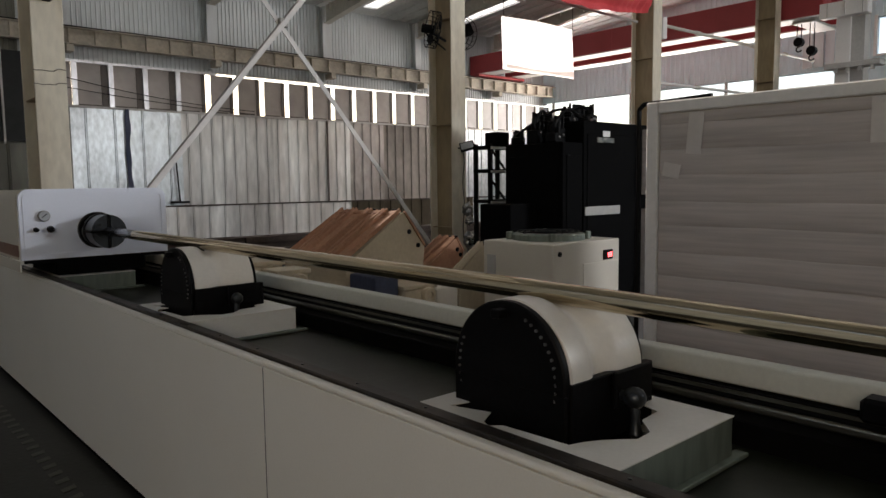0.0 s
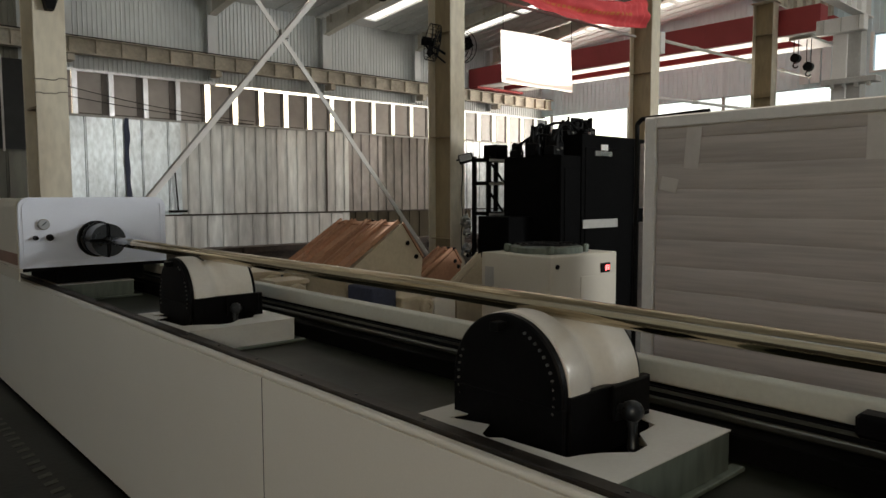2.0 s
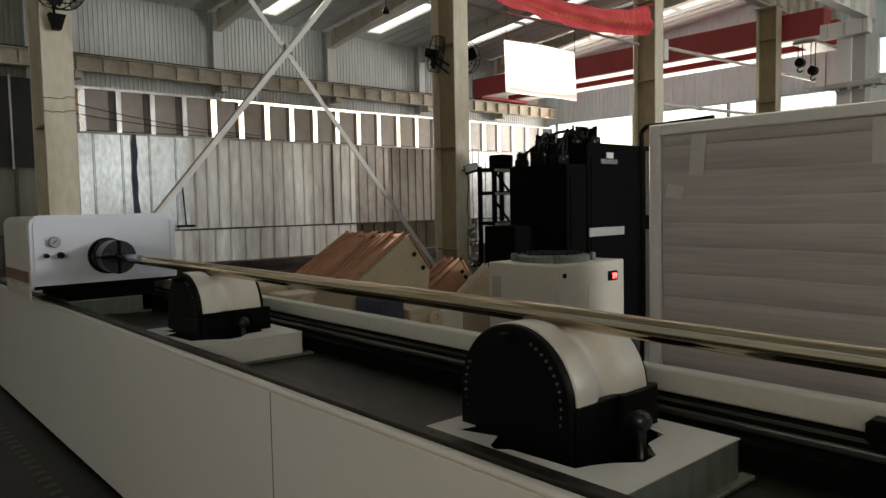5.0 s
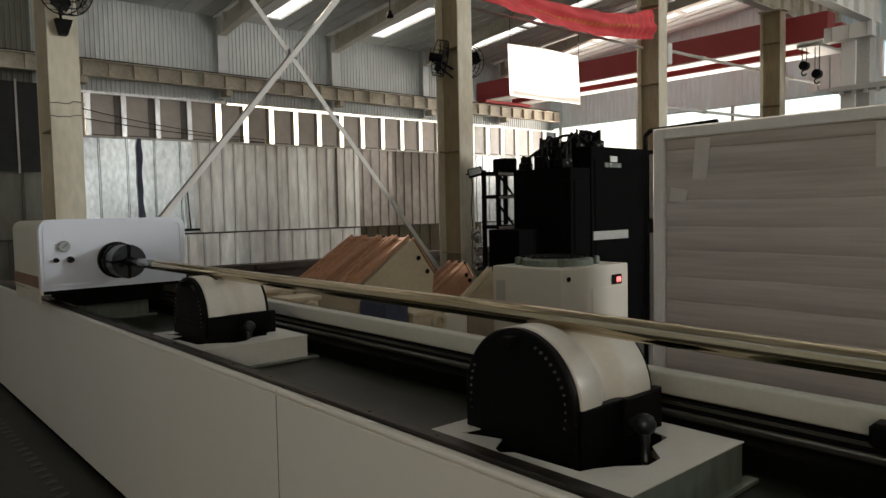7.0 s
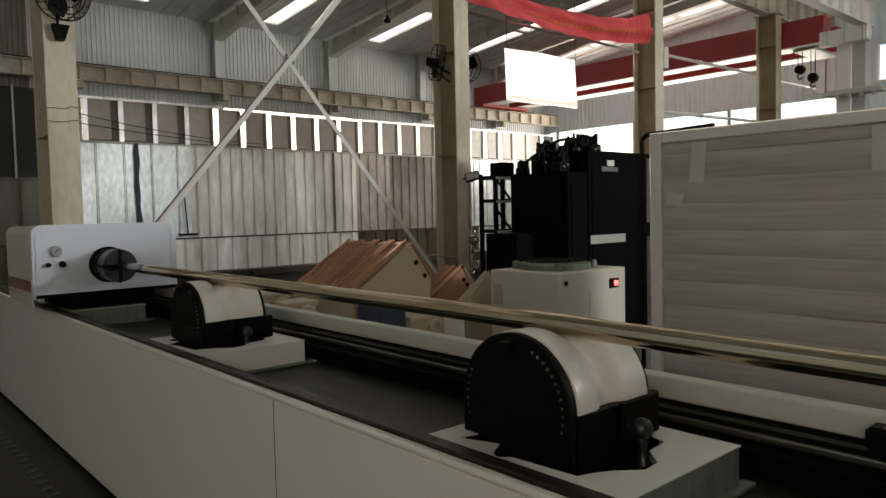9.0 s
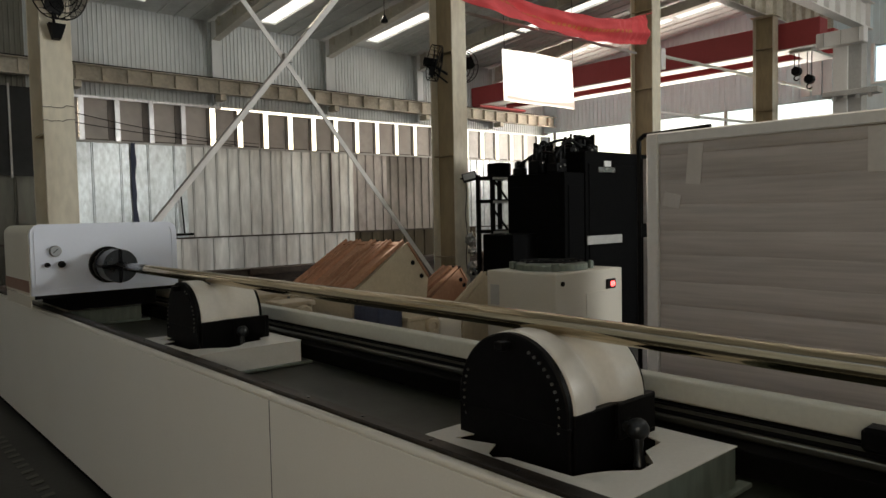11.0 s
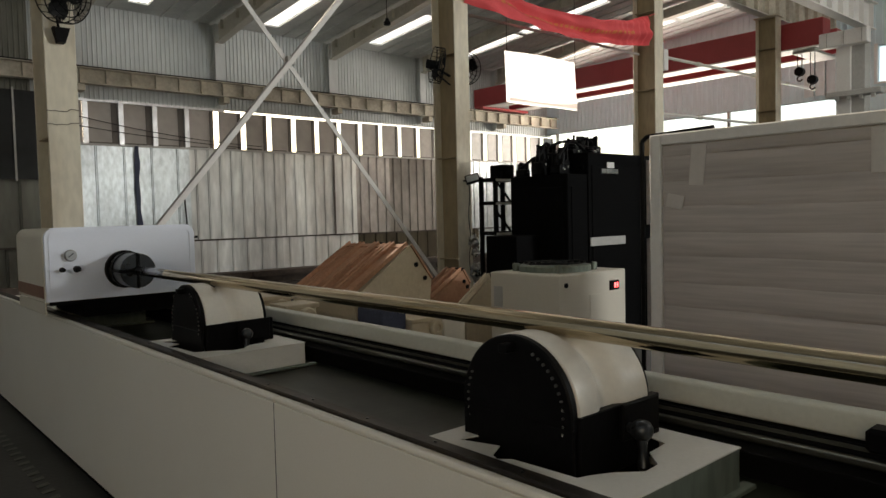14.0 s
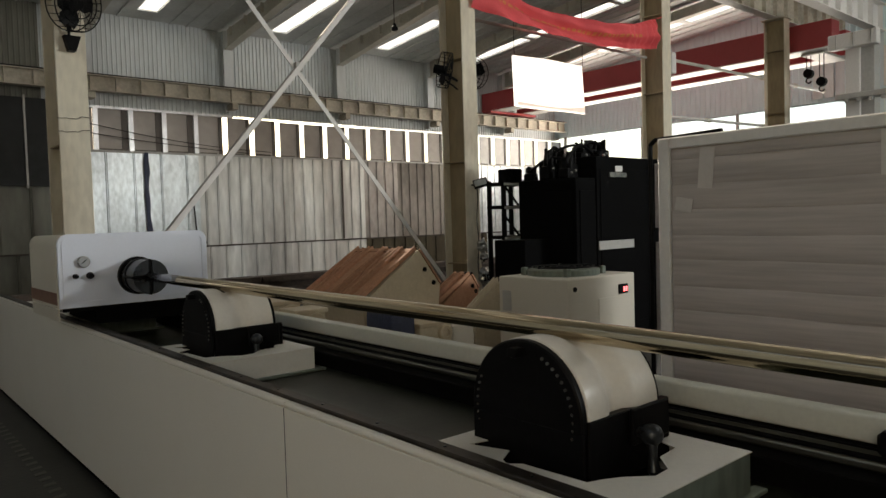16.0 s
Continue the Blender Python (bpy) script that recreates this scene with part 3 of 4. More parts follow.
COLS = [1.77, 6.90, 11.96, 17.05]
for cx in COLS + [-3.3]:
    column(cx)

# crossed bracing between two columns
for p, q in (((1.967, ROW - 0.03, 0.645), (6.706, ROW - 0.03, 6.222)), ((1.967, ROW + 0.05, 6.222), (6.728, ROW + 0.05, 0.511))):
    br = empty("cross_brace", p, "slender pale grey angle-steel diagonal brace between columns", "brace", "crossed braces")
    d = (Vector(q) - Vector(p)).normalized()
    s = Vector((-d.z, 0, d.x)) * 0.027
    bm = B()
    bar(bm, p, q, 0.058, 0.010, (0, 1, 0))
    part("leg", bm, FRAMEWHITE, br)
    bm = B()
    bar(bm, Vector(p) + s + Vector((0, 0.04, 0)), Vector(q) + s + Vector((0, 0.04, 0)), 0.010, 0.05, (0, 1, 0))
    part("leg", bm, GREY_STEEL, br)
tagged(part("gusset_plate", box(B(), 4.275, 4.375, ROW - 0.022, ROW + 0.042, 3.377, 3.477, 0.004), GREY_STEEL), "small grey gusset plate where the braces cross", "plate")

# ---- the tube-cutting machine ----
PX = 1.136     # outer face of the bed's side panel
TOP = 0.948
BY0, BY1 = -2.2, 7.15

bed = empty("machine_bed", (1.65, 2.0, 0.0), "long white machine bed with an open dark trough", "machine bed")
part("base", box(B(), 1.22, 2.08, BY0 + 0.05, BY1 - 0.05, 0.0, 0.70), BLACK_MATT, bed)
SEAMS = [BY0, -0.83, 2.19, 8.1]
for a, b in zip(SEAMS, SEAMS[1:]):
    part("side_panel", box(B(), PX, PX + 0.02, a + 0.0015, b - 0.0015, 0.05, TOP - 0.025, 0.002, 2), WHITE, bed)
    part("panel_lip", box(B(), PX + 0.001, PX + 0.034, a + 0.0015, b - 0.0015, TOP - 0.0248, TOP - 0.006, 0.008, 3), WHITE, bed)
for y in SEAMS[1:-1]:
    part("seam_gasket", box(B(), PX - 0.0004, PX + 0.015, y - 0.0014, y + 0.0014, 0.06, TOP - 0.026), RUBBER, bed, "thin dark joint between panels")
part("edge_strip", box(B(), PX + 0.035, PX + 0.085, BY0, 8.1, TOP - 0.05, TOP + 0.003, 0.004), STRIP, bed, "dark rusty edge strip")
bm = B()
for i in range(28):
    rod(bm, (PX + 0.06, BY0 + 0.2 + i * 0.31, TOP + 0.002), (PX + 0.06, BY0 + 0.2 + i * 0.31, TOP + 0.006), 0.005, 8)
tagged(part("screw", bm, CHUCKM, bed), kind="stuff")
part("trough_wall", box(B(), PX + 0.024, PX + 0.075, BY0, 8.1, 0.0, TOP - 0.052), BLACK_MATT, bed)
part("trough_floor", box(B(), PX + 0.08, 1.83, BY0, BY1, 0.78, 0.83), DARKBED, bed, "oily dark steel trough floor")
# far side: guide rail, rack and white rounded cover
part("rail_base", box(B(), 1.83, 2.10, BY0, BY1, 0.72, 0.90, 0.004), BLACK_MATT, bed)
part("guide_rail", box(B(), 1.90, 1.922, BY0, BY1, 0.902, 0.926, 0.006, 2), RAIL, bed, "ground steel guide rail")
part("rack", box(B(), 1.924, 1.939, BY0, BY1, 0.902, 0.953, 0.003), BLACK, bed, "dark oily rack")
part("rack_edge", box(B(), 1.9215, 1.9238, BY0, BY1, 0.938, 0.949), RAIL, bed, "thin bright edge of the rack")
part("rail_cover", box(B(), 1.935, 2.0, BY0, BY1, 0.960, 1.030, 0.009, 3), COVER, bed, "off-white rail cover, greyed for the dim light on it", True)
part("cover_base", box(B(), 1.941, 2.09, BY0, BY1, 0.902, 0.959), BLACK_MATT, bed)
part("far_panel", box(B(), 2.102, 2.12, BY0, BY1, 0.05, 0.93, 0.004), WHITE, bed)
part("end_panel", box(B(), 1.16, 2.1, BY1, BY1 + 0.015, 0.05, 0.93, 0.004), WHITE, bed)
part("rail_stop", box(B(), 1.86, 1.93, 0.40, 0.60, 0.955, 1.015, 0.01), BLACK, bed, "black stop block")
part("cable_duct", box(B(), 1.84, 1.93, 0.28, 0.40, 0.955, 1.05, 0.02, 2), BLACK, bed)


# supports: a white plate with a cut-out, and a grooved nylon roller in a black yoke
def roller_support(y, down=False, skirt=None, x1=1.718):
    """y: the roller's axis."""
    g = empty("roller_support", (1.515, y, 0.83), "white nylon grooved roller in a black yoke on a white plate"
              if not down else "white plate with its roller lowered under the chuck carriage", "roller support", "roller supports on the bed")
    y0, y1, x0 = y - 0.41, y + 0.225, 1.222
    part("skirt", box(B(), x0, x1 - 0.004, y0 + 0.003, y0 + 0.012, 0.845, TOP - 0.0035), skirt or PLATE, g)
    part("skirt", box(B(), x0, x1 - 0.004, y1 - 0.012, y1 - 0.003, 0.845, TOP - 0.0035), PLATE, g)
    part("skirt", box(B(), x1 - 0.014, x1 - 0.005, y0 + 0.013, y1 - 0.013, 0.845, TOP - 0.0035), PLATE, g)
    part("foot_flange", box(B(), x0, x1 + 0.05, y0 - 0.016, y0 + 0.02, 0.832, 0.844, 0.002), SKIRT, g, "dark grey-green steel foot")
    cut = [(1.262, y - 0.25), (1.30, y - 0.262), (1.345, y - 0.285), (1.405, y - 0.335), (1.465, y - 0.33), (1.525, y - 0.27), (1.612, y - 0.26),
           (1.63, y - 0.21), (1.695, y - 0.17), (1.695, y + 0.14), (1.40, y + 0.19), (1.35, y + 0.125), (1.262, y + 0.145), (1.30, y + 0.03),
           (1.238, y - 0.005), (1.224, y - 0.035), (1.25, y - 0.062)]
    bm = B()
    for loop in ([(x0, y0), (x1, y0), (x1, y1), (x0, y1)], cut):
        vs = [bm.verts.new((a, b, TOP)) for a, b in loop]
        for p, q in zip(vs, vs[1:] + vs[:1]):
            bm.edges.new((p, q))
    bmesh.ops.triangle_fill(bm, use_beauty=True, edges=bm.edges[:])
    ext = bmesh.ops.extrude_face_region(bm, geom=bm.faces[:])
    bmesh.ops.translate(bm, verts=[v for v in ext["geom"] if isinstance(v, bmesh.types.BMVert)], vec=(0, 0, -0.003))
    bmesh.ops.recalc_face_normals(bm, faces=bm.faces)
    part("plate", bm, PLATE, g, "white plate with a star-shaped cut-out")
    # black sheet added under the hole so that its inside looks shaded
    part("cutout_shade", box(B(), x0 + 0.005, x1 - 0.02, y0 + 0.02, y1 - 0.02, 0.832, 0.842), BLACK_MATT, g, "black sheet that darkens the cut-out")
    if down:
        return g
    # yoke
    yoke = part("yoke", box(B(), 1.342, 1.69, y - 0.196, y - 0.17, TOP - 0.06, 1.056, 0.003), BLACK, g)
    part("yoke_side", box(B(), 1.66, 1.69, y - 0.168, y + 0.19, TOP - 0.06, 1.05, 0.003), BLACK, yoke)
    part("yoke_back", box(B(), 1.342, 1.69, y + 0.17, y + 0.196, TOP - 0.06, 1.056, 0.003), BLACK, yoke)
    # roller between two black end discs
    R0, zc = 0.193, 1.048
    prof = [(0.012, R0 - 0.004), (0.016, R0), (0.080, R0), (0.096, R0 - 0.004), (0.114, R0 - 0.016), (0.132, R0 - 0.028), (0.146, R0 - 0.032),
            (0.160, R0 - 0.028), (0.178, R0 - 0.016), (0.196, R0 - 0.004), (0.212, R0), (0.304, R0), (0.308, R0 - 0.004)]
    part("roller", lathe(B(), prof, (1.335, y, zc), (1, 0, 0), 72), NYLON, g, "white nylon roller with a groove", True)
    disc = part("end_disc", lathe(B(), [(-0.012, R0 - 0.008), (-0.008, R0 - 0.003), (0.008, R0 - 0.003), (0.0115, R0 - 0.006)], (1.335, y, zc), (1, 0, 0), 72),
                BLACK, g, "black end disc with small bright screws", True)
    part("end_disc", lathe(B(), [(0.3085, R0 - 0.01), (0.325, R0 - 0.01)], (1.335, y, zc), (1, 0, 0), 64), BLACK, g, "black end disc", True)
    part("front_plate", box(B(), 1.321, 1.334, y - 0.193, y + 0.188, TOP - 0.05, zc - 0.02, 0.003), BLACK, g)
    for k in range(13):
        a = radians(-12 + k * 7.0)
        sx = 1.3215
        if k < 12:
            part("screw", rod(B(), (sx - 0.003, y - 0.165 * math.cos(a), zc + 0.165 * math.sin(a)), (sx + 0.002, y - 0.165 * math.cos(a), zc + 0.165 * math.sin(a)), 0.0042, 8), GROUND, disc)
        if k < 7:
            a = radians(-16 + k * 7.0)
            part("screw", rod(B(), (sx - 0.003, y + 0.168 * math.cos(a), zc + 0.168 * math.sin(a)), (sx + 0.002, y + 0.168 * math.cos(a), zc + 0.168 * math.sin(a)), 0.0036, 8), GROUND, disc)
    part("lug", box(B(), 1.285, 1.3225, y - 0.012, y + 0.018, zc + 0.148, zc + 0.172, 0.004, 2), BLACK, disc)
    # clamp handle on the yoke
    hx, hy = 1.522, y - 0.214
    knob = part("clamp_knob", lathe(B(), [(-0.02, 0.012), (0.012, 0.013), (0.016, 0.021), (0.026, 0.026), (0.038, 0.0275), (0.050, 0.025), (0.060, 0.016), (0.063, 0.006)],
                                    (hx, hy, 1.0), (0, -1, 0), 24), CHUCKM, g, "round grey steel clamp knob", True)
    grip = lathe(B(), [(0, 0.012), (0.022, 0.0135), (0.036, 0.011), (0.062, 0.014), (0.076, 0.017), (0.083, 0.013)], (hx - 0.004, hy - 0.038, 0.987), (-0.06, -0.12, -1), 18)
    part("handle", grip, CHUCKM, knob, "worn steel lever", True)
    part("bracket", box(B(), 1.50, 1.665, y - 0.212, y - 0.197, 0.965, 1.060, 0.004), BLACK, g)
    return g


R1 = 1.243
# first and third front skirts are darkened in colour for their shade
roller_support(R1, skirt=SKIRT)
roller_support(R1 + 2.185, x1=1.748)
roller_support(5.58, down=True, skirt=SKIRT)

# the tube being cut
TX, TZ = 1.485, 1.246
tube = empty("steel_tube", (TX, 5.0, TZ), "long polished round steel tube lying on the rollers", "steel tube")


def tube_length(y0, y1, r):
    bm = B()
    n = int((y1 - y0) / 0.12) + 2
    ring = [((y1 - y0) * k / (n - 1), r) for k in range(n)]
    lathe(bm, [(0, r - 0.001)] + [(0.002, r)] + ring[1:-1] + [(y1 - y0 - 0.002, r), (y1 - y0, r - 0.001)], (TX, y0, TZ), (0, 1, 0), 40)
    for v in bm.verts:
        if v.co.y < 1.45:
            v.co.z -= 0.0085 * ((1.45 - v.co.y) / 1.15) ** 1.3
    return bm


part("pipe", tube_length(-1.55, 4.35, 0.0285), STEEL, tube, "", True)
part("toned_end", tube_length(4.12, 5.05, 0.0289), CHUCK_END_STEEL, tube, "end held in the chuck, toned for the reflection of the carriage", True)

# the chuck carriage
FY = 4.885      # its front face
head = empty("chuck_carriage", (1.52, FY, 1.0), "white rounded chuck carriage with gauge and dark rotary chuck", "chuck carriage")


def rounded_rect(x0, x1, z0, z1, r, y, seg=8):
    pts = []
    for cx, cz, a0 in ((x1 - r, z0 + r, -90), (x1 - r, z1 - r, 0), (x0 + r, z1 - r, 90), (x0 + r, z0 + r, 180)):
        for k in range(seg + 1):
            a = radians(a0 + 90 * k / seg)
            pts.append((cx + r * math.cos(a), y, cz + r * math.sin(a)))
    return pts


def house(bm, x0, x1, z0, z1, r, y, deep):
    pts = []
    for cx, cz, a0 in ((x1 - r, z1 - r, 0), (x0 + r, z1 - r, 90)):
        for k in range(9):
            a = radians(a0 + 90 * k / 8)
            pts.append((cx + r * math.cos(a), y, cz + r * math.sin(a)))
    pts += [(x0, y, z0), (x1, y, z0)]
    return prism(bm, pts, (0, deep, 0))


part("body", house(B(), 1.018, 1.963, 1.071, 1.520, 0.06, FY + 0.03, 0.74), CHILLW, head, "", True)
rim = house(B(), 1.025, 1.958, 1.069, 1.527, 0.065, FY, 0.029)
part("front_plate", rim, BOXWHITE, head, "cool white front plate", True)
bm = B()
outer, inner = rounded_rect(1.046, 1.935, 1.089, 1.504, 0.045, FY - 0.006), rounded_rect(1.062, 1.920, 1.105, 1.488, 0.03, FY - 0.006)
n = len(outer)
for i in range(n):
    vs = [bm.verts.new(p) for p in (outer[i], outer[(i + 1) % n], inner[(i + 1) % n], inner[i])]
    bm.faces.new(vs)
bmesh.ops.remove_doubles(bm, verts=bm.verts, dist=1e-5)
ext = bmesh.ops.extrude_face_region(bm, geom=bm.faces[:])
bmesh.ops.translate(bm, verts=[v for v in ext["geom"] if isinstance(v, bmesh.types.BMVert)], vec=(0, 0.0055, 0))
bmesh.ops.recalc_face_normals(bm, faces=bm.faces)
part("front_rim", bm, BOXWHITE, head)
part("side_stripe", box(B(), 1.0145, 1.0175, FY + 0.03, FY + 0.77, 1.09, 1.165), RUST, head, "red-brown stripe")
part("slide", box(B(), 1.23, 1.80, FY + 0.05, FY + 0.70, 0.957, 1.066), BLACK_MATT, head, "black slide under the carriage")
part("apron", box(B(), 1.235, 1.80, FY + 0.012, FY + 0.04, 0.955, 1.066), BLACK_MATT, head)
part("lower_trim", box(B(), 1.04, 1.94, FY + 0.004, FY + 0.011, 1.045, 1.068), BLACK_MATT, head)
gauge = part("gauge", lathe(B(), [(0, 0.036), (0.02, 0.036), (0.026, 0.031)], (1.165, FY, 1.352), (0, -1, 0), 32), GROUND, head, "round pressure gauge", True)
part("dial", lathe(B(), [(0.0262, 0.030), (0.0272, 0.030)], (1.165, FY, 1.352), (0, -1, 0), 32), LENS, gauge)
part("needle", bar(B(), (1.151, FY - 0.0285, 1.342), (1.179, FY - 0.0285, 1.366), 0.005, 0.001, (0, 1, 0)), BLACK, gauge)
for kx, kr in ((1.117, 0.016), (1.201, 0.022)):
    part("knob", lathe(B(), [(0, kr), (0.012, kr), (0.014, kr * 0.8), (0.045, kr * 0.75), (0.05, kr * 0.6)], (kx, FY, 1.264), (0, -1, 0), 20), BLACK, head, "black regulator knob", True)

part("skirt", box(B(), 1.019, 1.029, FY + 0.03, FY + 0.77, 0.99, 1.064, 0.002), CHILLW, head, "beige lower skirt")
# the rotary chuck turns in the carriage
chuck = part("chuck", lathe(B(), [(0, 0.122), (0.03, 0.122), (0.034, 0.118)], (0, 0, 0), (0, -1, 0), 64), BLACK, head, "dark steel rotary chuck", True)
chuck.matrix_parent_inverse = Matrix()
CH = (TX - 1.52, -0.001, TZ - 1.0)
chuck.matrix_basis = pose(*CH)


def on_chuck(name, bm, material, label="", smooth=False):
    ob = part(name, bm, material, None, label, smooth)
    ob.parent = chuck
    return ob


on_chuck("neck", lathe(B(), [(0.0345, 0.106), (0.085, 0.106)], (0, 0, 0), (0, -1, 0), 64), GROUND, "grey steel neck ring", True)
on_chuck("collar", lathe(B(), [(0.0855, 0.110), (0.09, 0.114), (0.12, 0.114), (0.124, 0.110)], (0, 0, 0), (0, -1, 0), 64), BLACK, "", True)
# four dark segments with slots between them
for k in range(4):
    bm = B()
    pts = []
    a0, a1 = radians(90 * k + 6), radians(90 * k + 84)
    for i in range(13):
        a = a0 + (a1 - a0) * i / 12
        pts.append((0.108 * math.cos(a), -0.1245, 0.108 * math.sin(a)))
    pts.append((0.034 * math.cos(a1 - 0.25), -0.1245, 0.034 * math.sin(a1 - 0.25)))
    pts.append((0.034 * math.cos(a0 + 0.25), -0.1245, 0.034 * math.sin(a0 + 0.25)))
    prism(bm, pts, (0, -0.145, 0))
    on_chuck("head_segment", bm, CHUCKM, "dark steel segment of the chuck head")
    a = radians(90 * k)
    bm = B()
    box(bm, 0.029, 0.112, -0.262, -0.125, -0.0085, 0.0085, 0.002)
    bmesh.ops.rotate(bm, verts=bm.verts, matrix=Matrix.Rotation(-a, 3, "Y"), cent=(0, 0, 0))
    on_chuck("jaw", bm, BLACK, "black clamping jaw")

# ---- things behind the bed ----
# big wrapped crate: white frame, foam wrapping in bands
# its unseen depth and near end are sized to shade bed and chiller
CX, CY0, CY1, CZ = 4.20, -1.6, 2.66, 2.045
crate = empty("wrapped_panel_crate", (CX, 0.5, 0), "tall white-framed crate wrapped in grey-brown foam bands", "crate")
part("core", box(B(), CX + 0.03, CX + 1.8, CY0 + 0.02, CY1 - 0.02, 0.10, CZ - 0.03), FOAM, crate)
part("frame_post", box(B(), CX - 0.012, CX + 1.81, CY1 - 0.085, CY1, 0.0, CZ, 0.008), FRAMEWHITE, crate)
part("frame_post", box(B(), CX - 0.012, CX + 1.81, CY0, CY0 + 0.085, 0.0, CZ, 0.008), FRAMEWHITE, crate)
part("frame_rail", box(B(), CX - 0.012, CX + 1.81, CY0 + 0.086, CY1 - 0.086, CZ - 0.075, CZ, 0.008), FRAMEWHITE, crate)
part("frame_rail", box(B(), CX - 0.012, CX + 1.81, CY0 + 0.086, CY1 - 0.086, 0.0, 0.10, 0.008), FRAMEWHITE, crate)
z, k = 0.10, 0
random.seed(8)
while z < CZ - 0.09:
    h = 0.168 + random.uniform(-0.015, 0.015)
    t = min(z + h, CZ - 0.079)
    bm = B()
    N = 24
    grid = []
    for i in range(N + 1):
        y = CY0 + 0.09 + (CY1 - CY0 - 0.18) * i / N
        row = []
        for jz, dx in ((0, -0.003), (0.1, -0.007), (0.5, -0.010), (0.9, -0.008), (1.0, -0.0015)):
            wob = noise.noise((y * 1.7, z * 3, jz)) * 0.006
            row.append(bm.verts.new((CX + 0.018 + dx + wob, y, z + (t - z) * jz + noise.noise((y * 0.9, z * 7, 3.1)) * 0.012)))
        grid.append(row)
    for a, b in zip(grid, grid[1:]):
        for q in range(4):
            bm.faces.new((a[q], b[q], b[q + 1], a[q + 1]))
    part("foam_band", bm, FOAM, crate, "", True)
    z = t - 0.004
    k += 1
for ty, tz, tw, th, lean in ((2.32, 1.83, 0.10, 0.26, 5), (1.28, 1.84, 0.10, 0.24, 0), (2.48, 1.60, 0.12, 0.09, 12), (1.07, 1.16, 0.2, 0.09, 8)):
    bm = B()
    box(bm, -0.0015, 0.0015, -tw / 2, tw / 2, -th / 2, th / 2)
    bmesh.ops.rotate(bm, verts=bm.verts, matrix=Matrix.Rotation(radians(lean), 3, "X"), cent=(0, 0, 0))
    bmesh.ops.translate(bm, verts=bm.verts, vec=(CX + 0.0035, ty, tz))
    part("tape", bm, TAPE, crate, "strip of shiny packing tape")

bm = B()
for p, q in (((4.6, 2.98, 0.0), (4.6, 2.98, 2.05)), ((4.6, 2.98, 2.05), (4.6, 2.94, 2.085)), ((4.6, 2.94, 2.085), (4.6, 2.42, 2.10))):
    rod(bm, p, q, 0.017, 10)
tagged(part("bent_pipe", bm, BLACK, None, "", True), "black bent steel pipe standing behind the wrapped crate", "pipe")

# chiller with a fan on top and a red display
HX0, HX1, HY0, HY1, HZ = 4.74, 5.72, 3.90, 4.73, 1.0
chiller = empty("chiller", (5.2, 4.3, 0), "beige-white chiller cabinet with top fan and red display", "chiller")
part("body", box(B(), HX0, HX1, HY0, HY1, 0.06, HZ, 0.012, 2), CHILLW, chiller)
for a in (HX0 + 0.1, HX1 - 0.1):
    for b in (HY0 + 0.1, HY1 - 0.1):
        part("caster", rod(B(), (a - 0.02, b, 0.03), (a + 0.02, b, 0.03), 0.03, 12), RUBBER, chiller)
part("front_panel", box(B(), HX0 + 0.42, HX1 - 0.03, HY0 - 0.008, HY0 - 0.001, 0.12, HZ - 0.20, 0.003), CHILLW, chiller)
disp = part("display", box(B(), HX1 - 0.26, HX1 - 0.12, HY0 - 0.014, HY0 - 0.001, HZ - 0.185, HZ - 0.095, 0.004), BLACK, chiller, "black display with red digits")
for i in range(2):
    sx = HX1 - 0.20 + i * 0.036
    for q in range(3):
        part("digit_bar", box(B(), sx, sx + 0.022, HY0 - 0.0165, HY0 - 0.0145, HZ - 0.163 + q * 0.018, HZ - 0.156 + q * 0.018), LED, disp)
    part("digit_bar", box(B(), sx + 0.015, sx + 0.022, HY0 - 0.0165, HY0 - 0.0145, HZ - 0.1555, HZ - 0.1205), LED, disp)
part("lock", rod(B(), (HX0 + 0.09, HY0 - 0.012, HZ - 0.09), (HX0 + 0.09, HY0, HZ - 0.09), 0.022, 14), BLACK, chiller)
part("side_vent", box(B(), HX0 - 0.006, HX0 - 0.001, HY1 - 0.16, HY1 - 0.05, HZ - 0.32, HZ - 0.13), GREY_STEEL, chiller)
fan = part("fan_shroud", lathe(B(), [(0, 0.34), (0.05, 0.34), (0.06, 0.32), (0.06, 0.30)], (5.2, 4.33, HZ), (0, 0, 1), 36), SKIRT, chiller, "dark grey-green fan shroud", True)
bm = B()
for rr in (0.06, 0.12, 0.18, 0.24, 0.29):
    for k in range(24):
        a, b2 = k * math.pi / 12, (k + 1) * math.pi / 12
        rod(bm, (5.2 + rr * math.cos(a), 4.33 + rr * math.sin(a), HZ + 0.075), (5.2 + rr * math.cos(b2), 4.33 + rr * math.sin(b2), HZ + 0.075), 0.005, 5)
for k in range(6):
    a = k * math.pi / 3
    rod(bm, (5.2, 4.33, HZ + 0.075), (5.2 + 0.35 * math.cos(a), 4.33 + 0.35 * math.sin(a), HZ + 0.075), 0.006, 5)
part("grille", bm, BLACK, fan)
for k in range(4):
    a = math.pi / 4 + k * math.pi / 2
    part("eye_bolt", box(B(), 5.2 + 0.36 * math.cos(a) - 0.03, 5.2 + 0.36 * math.cos(a) + 0.03, 4.33 + 0.36 * math.sin(a) - 0.03, 4.33 + 0.36 * math.sin(a) + 0.03, HZ, HZ + 0.075, 0.01), SKIRT, chiller)

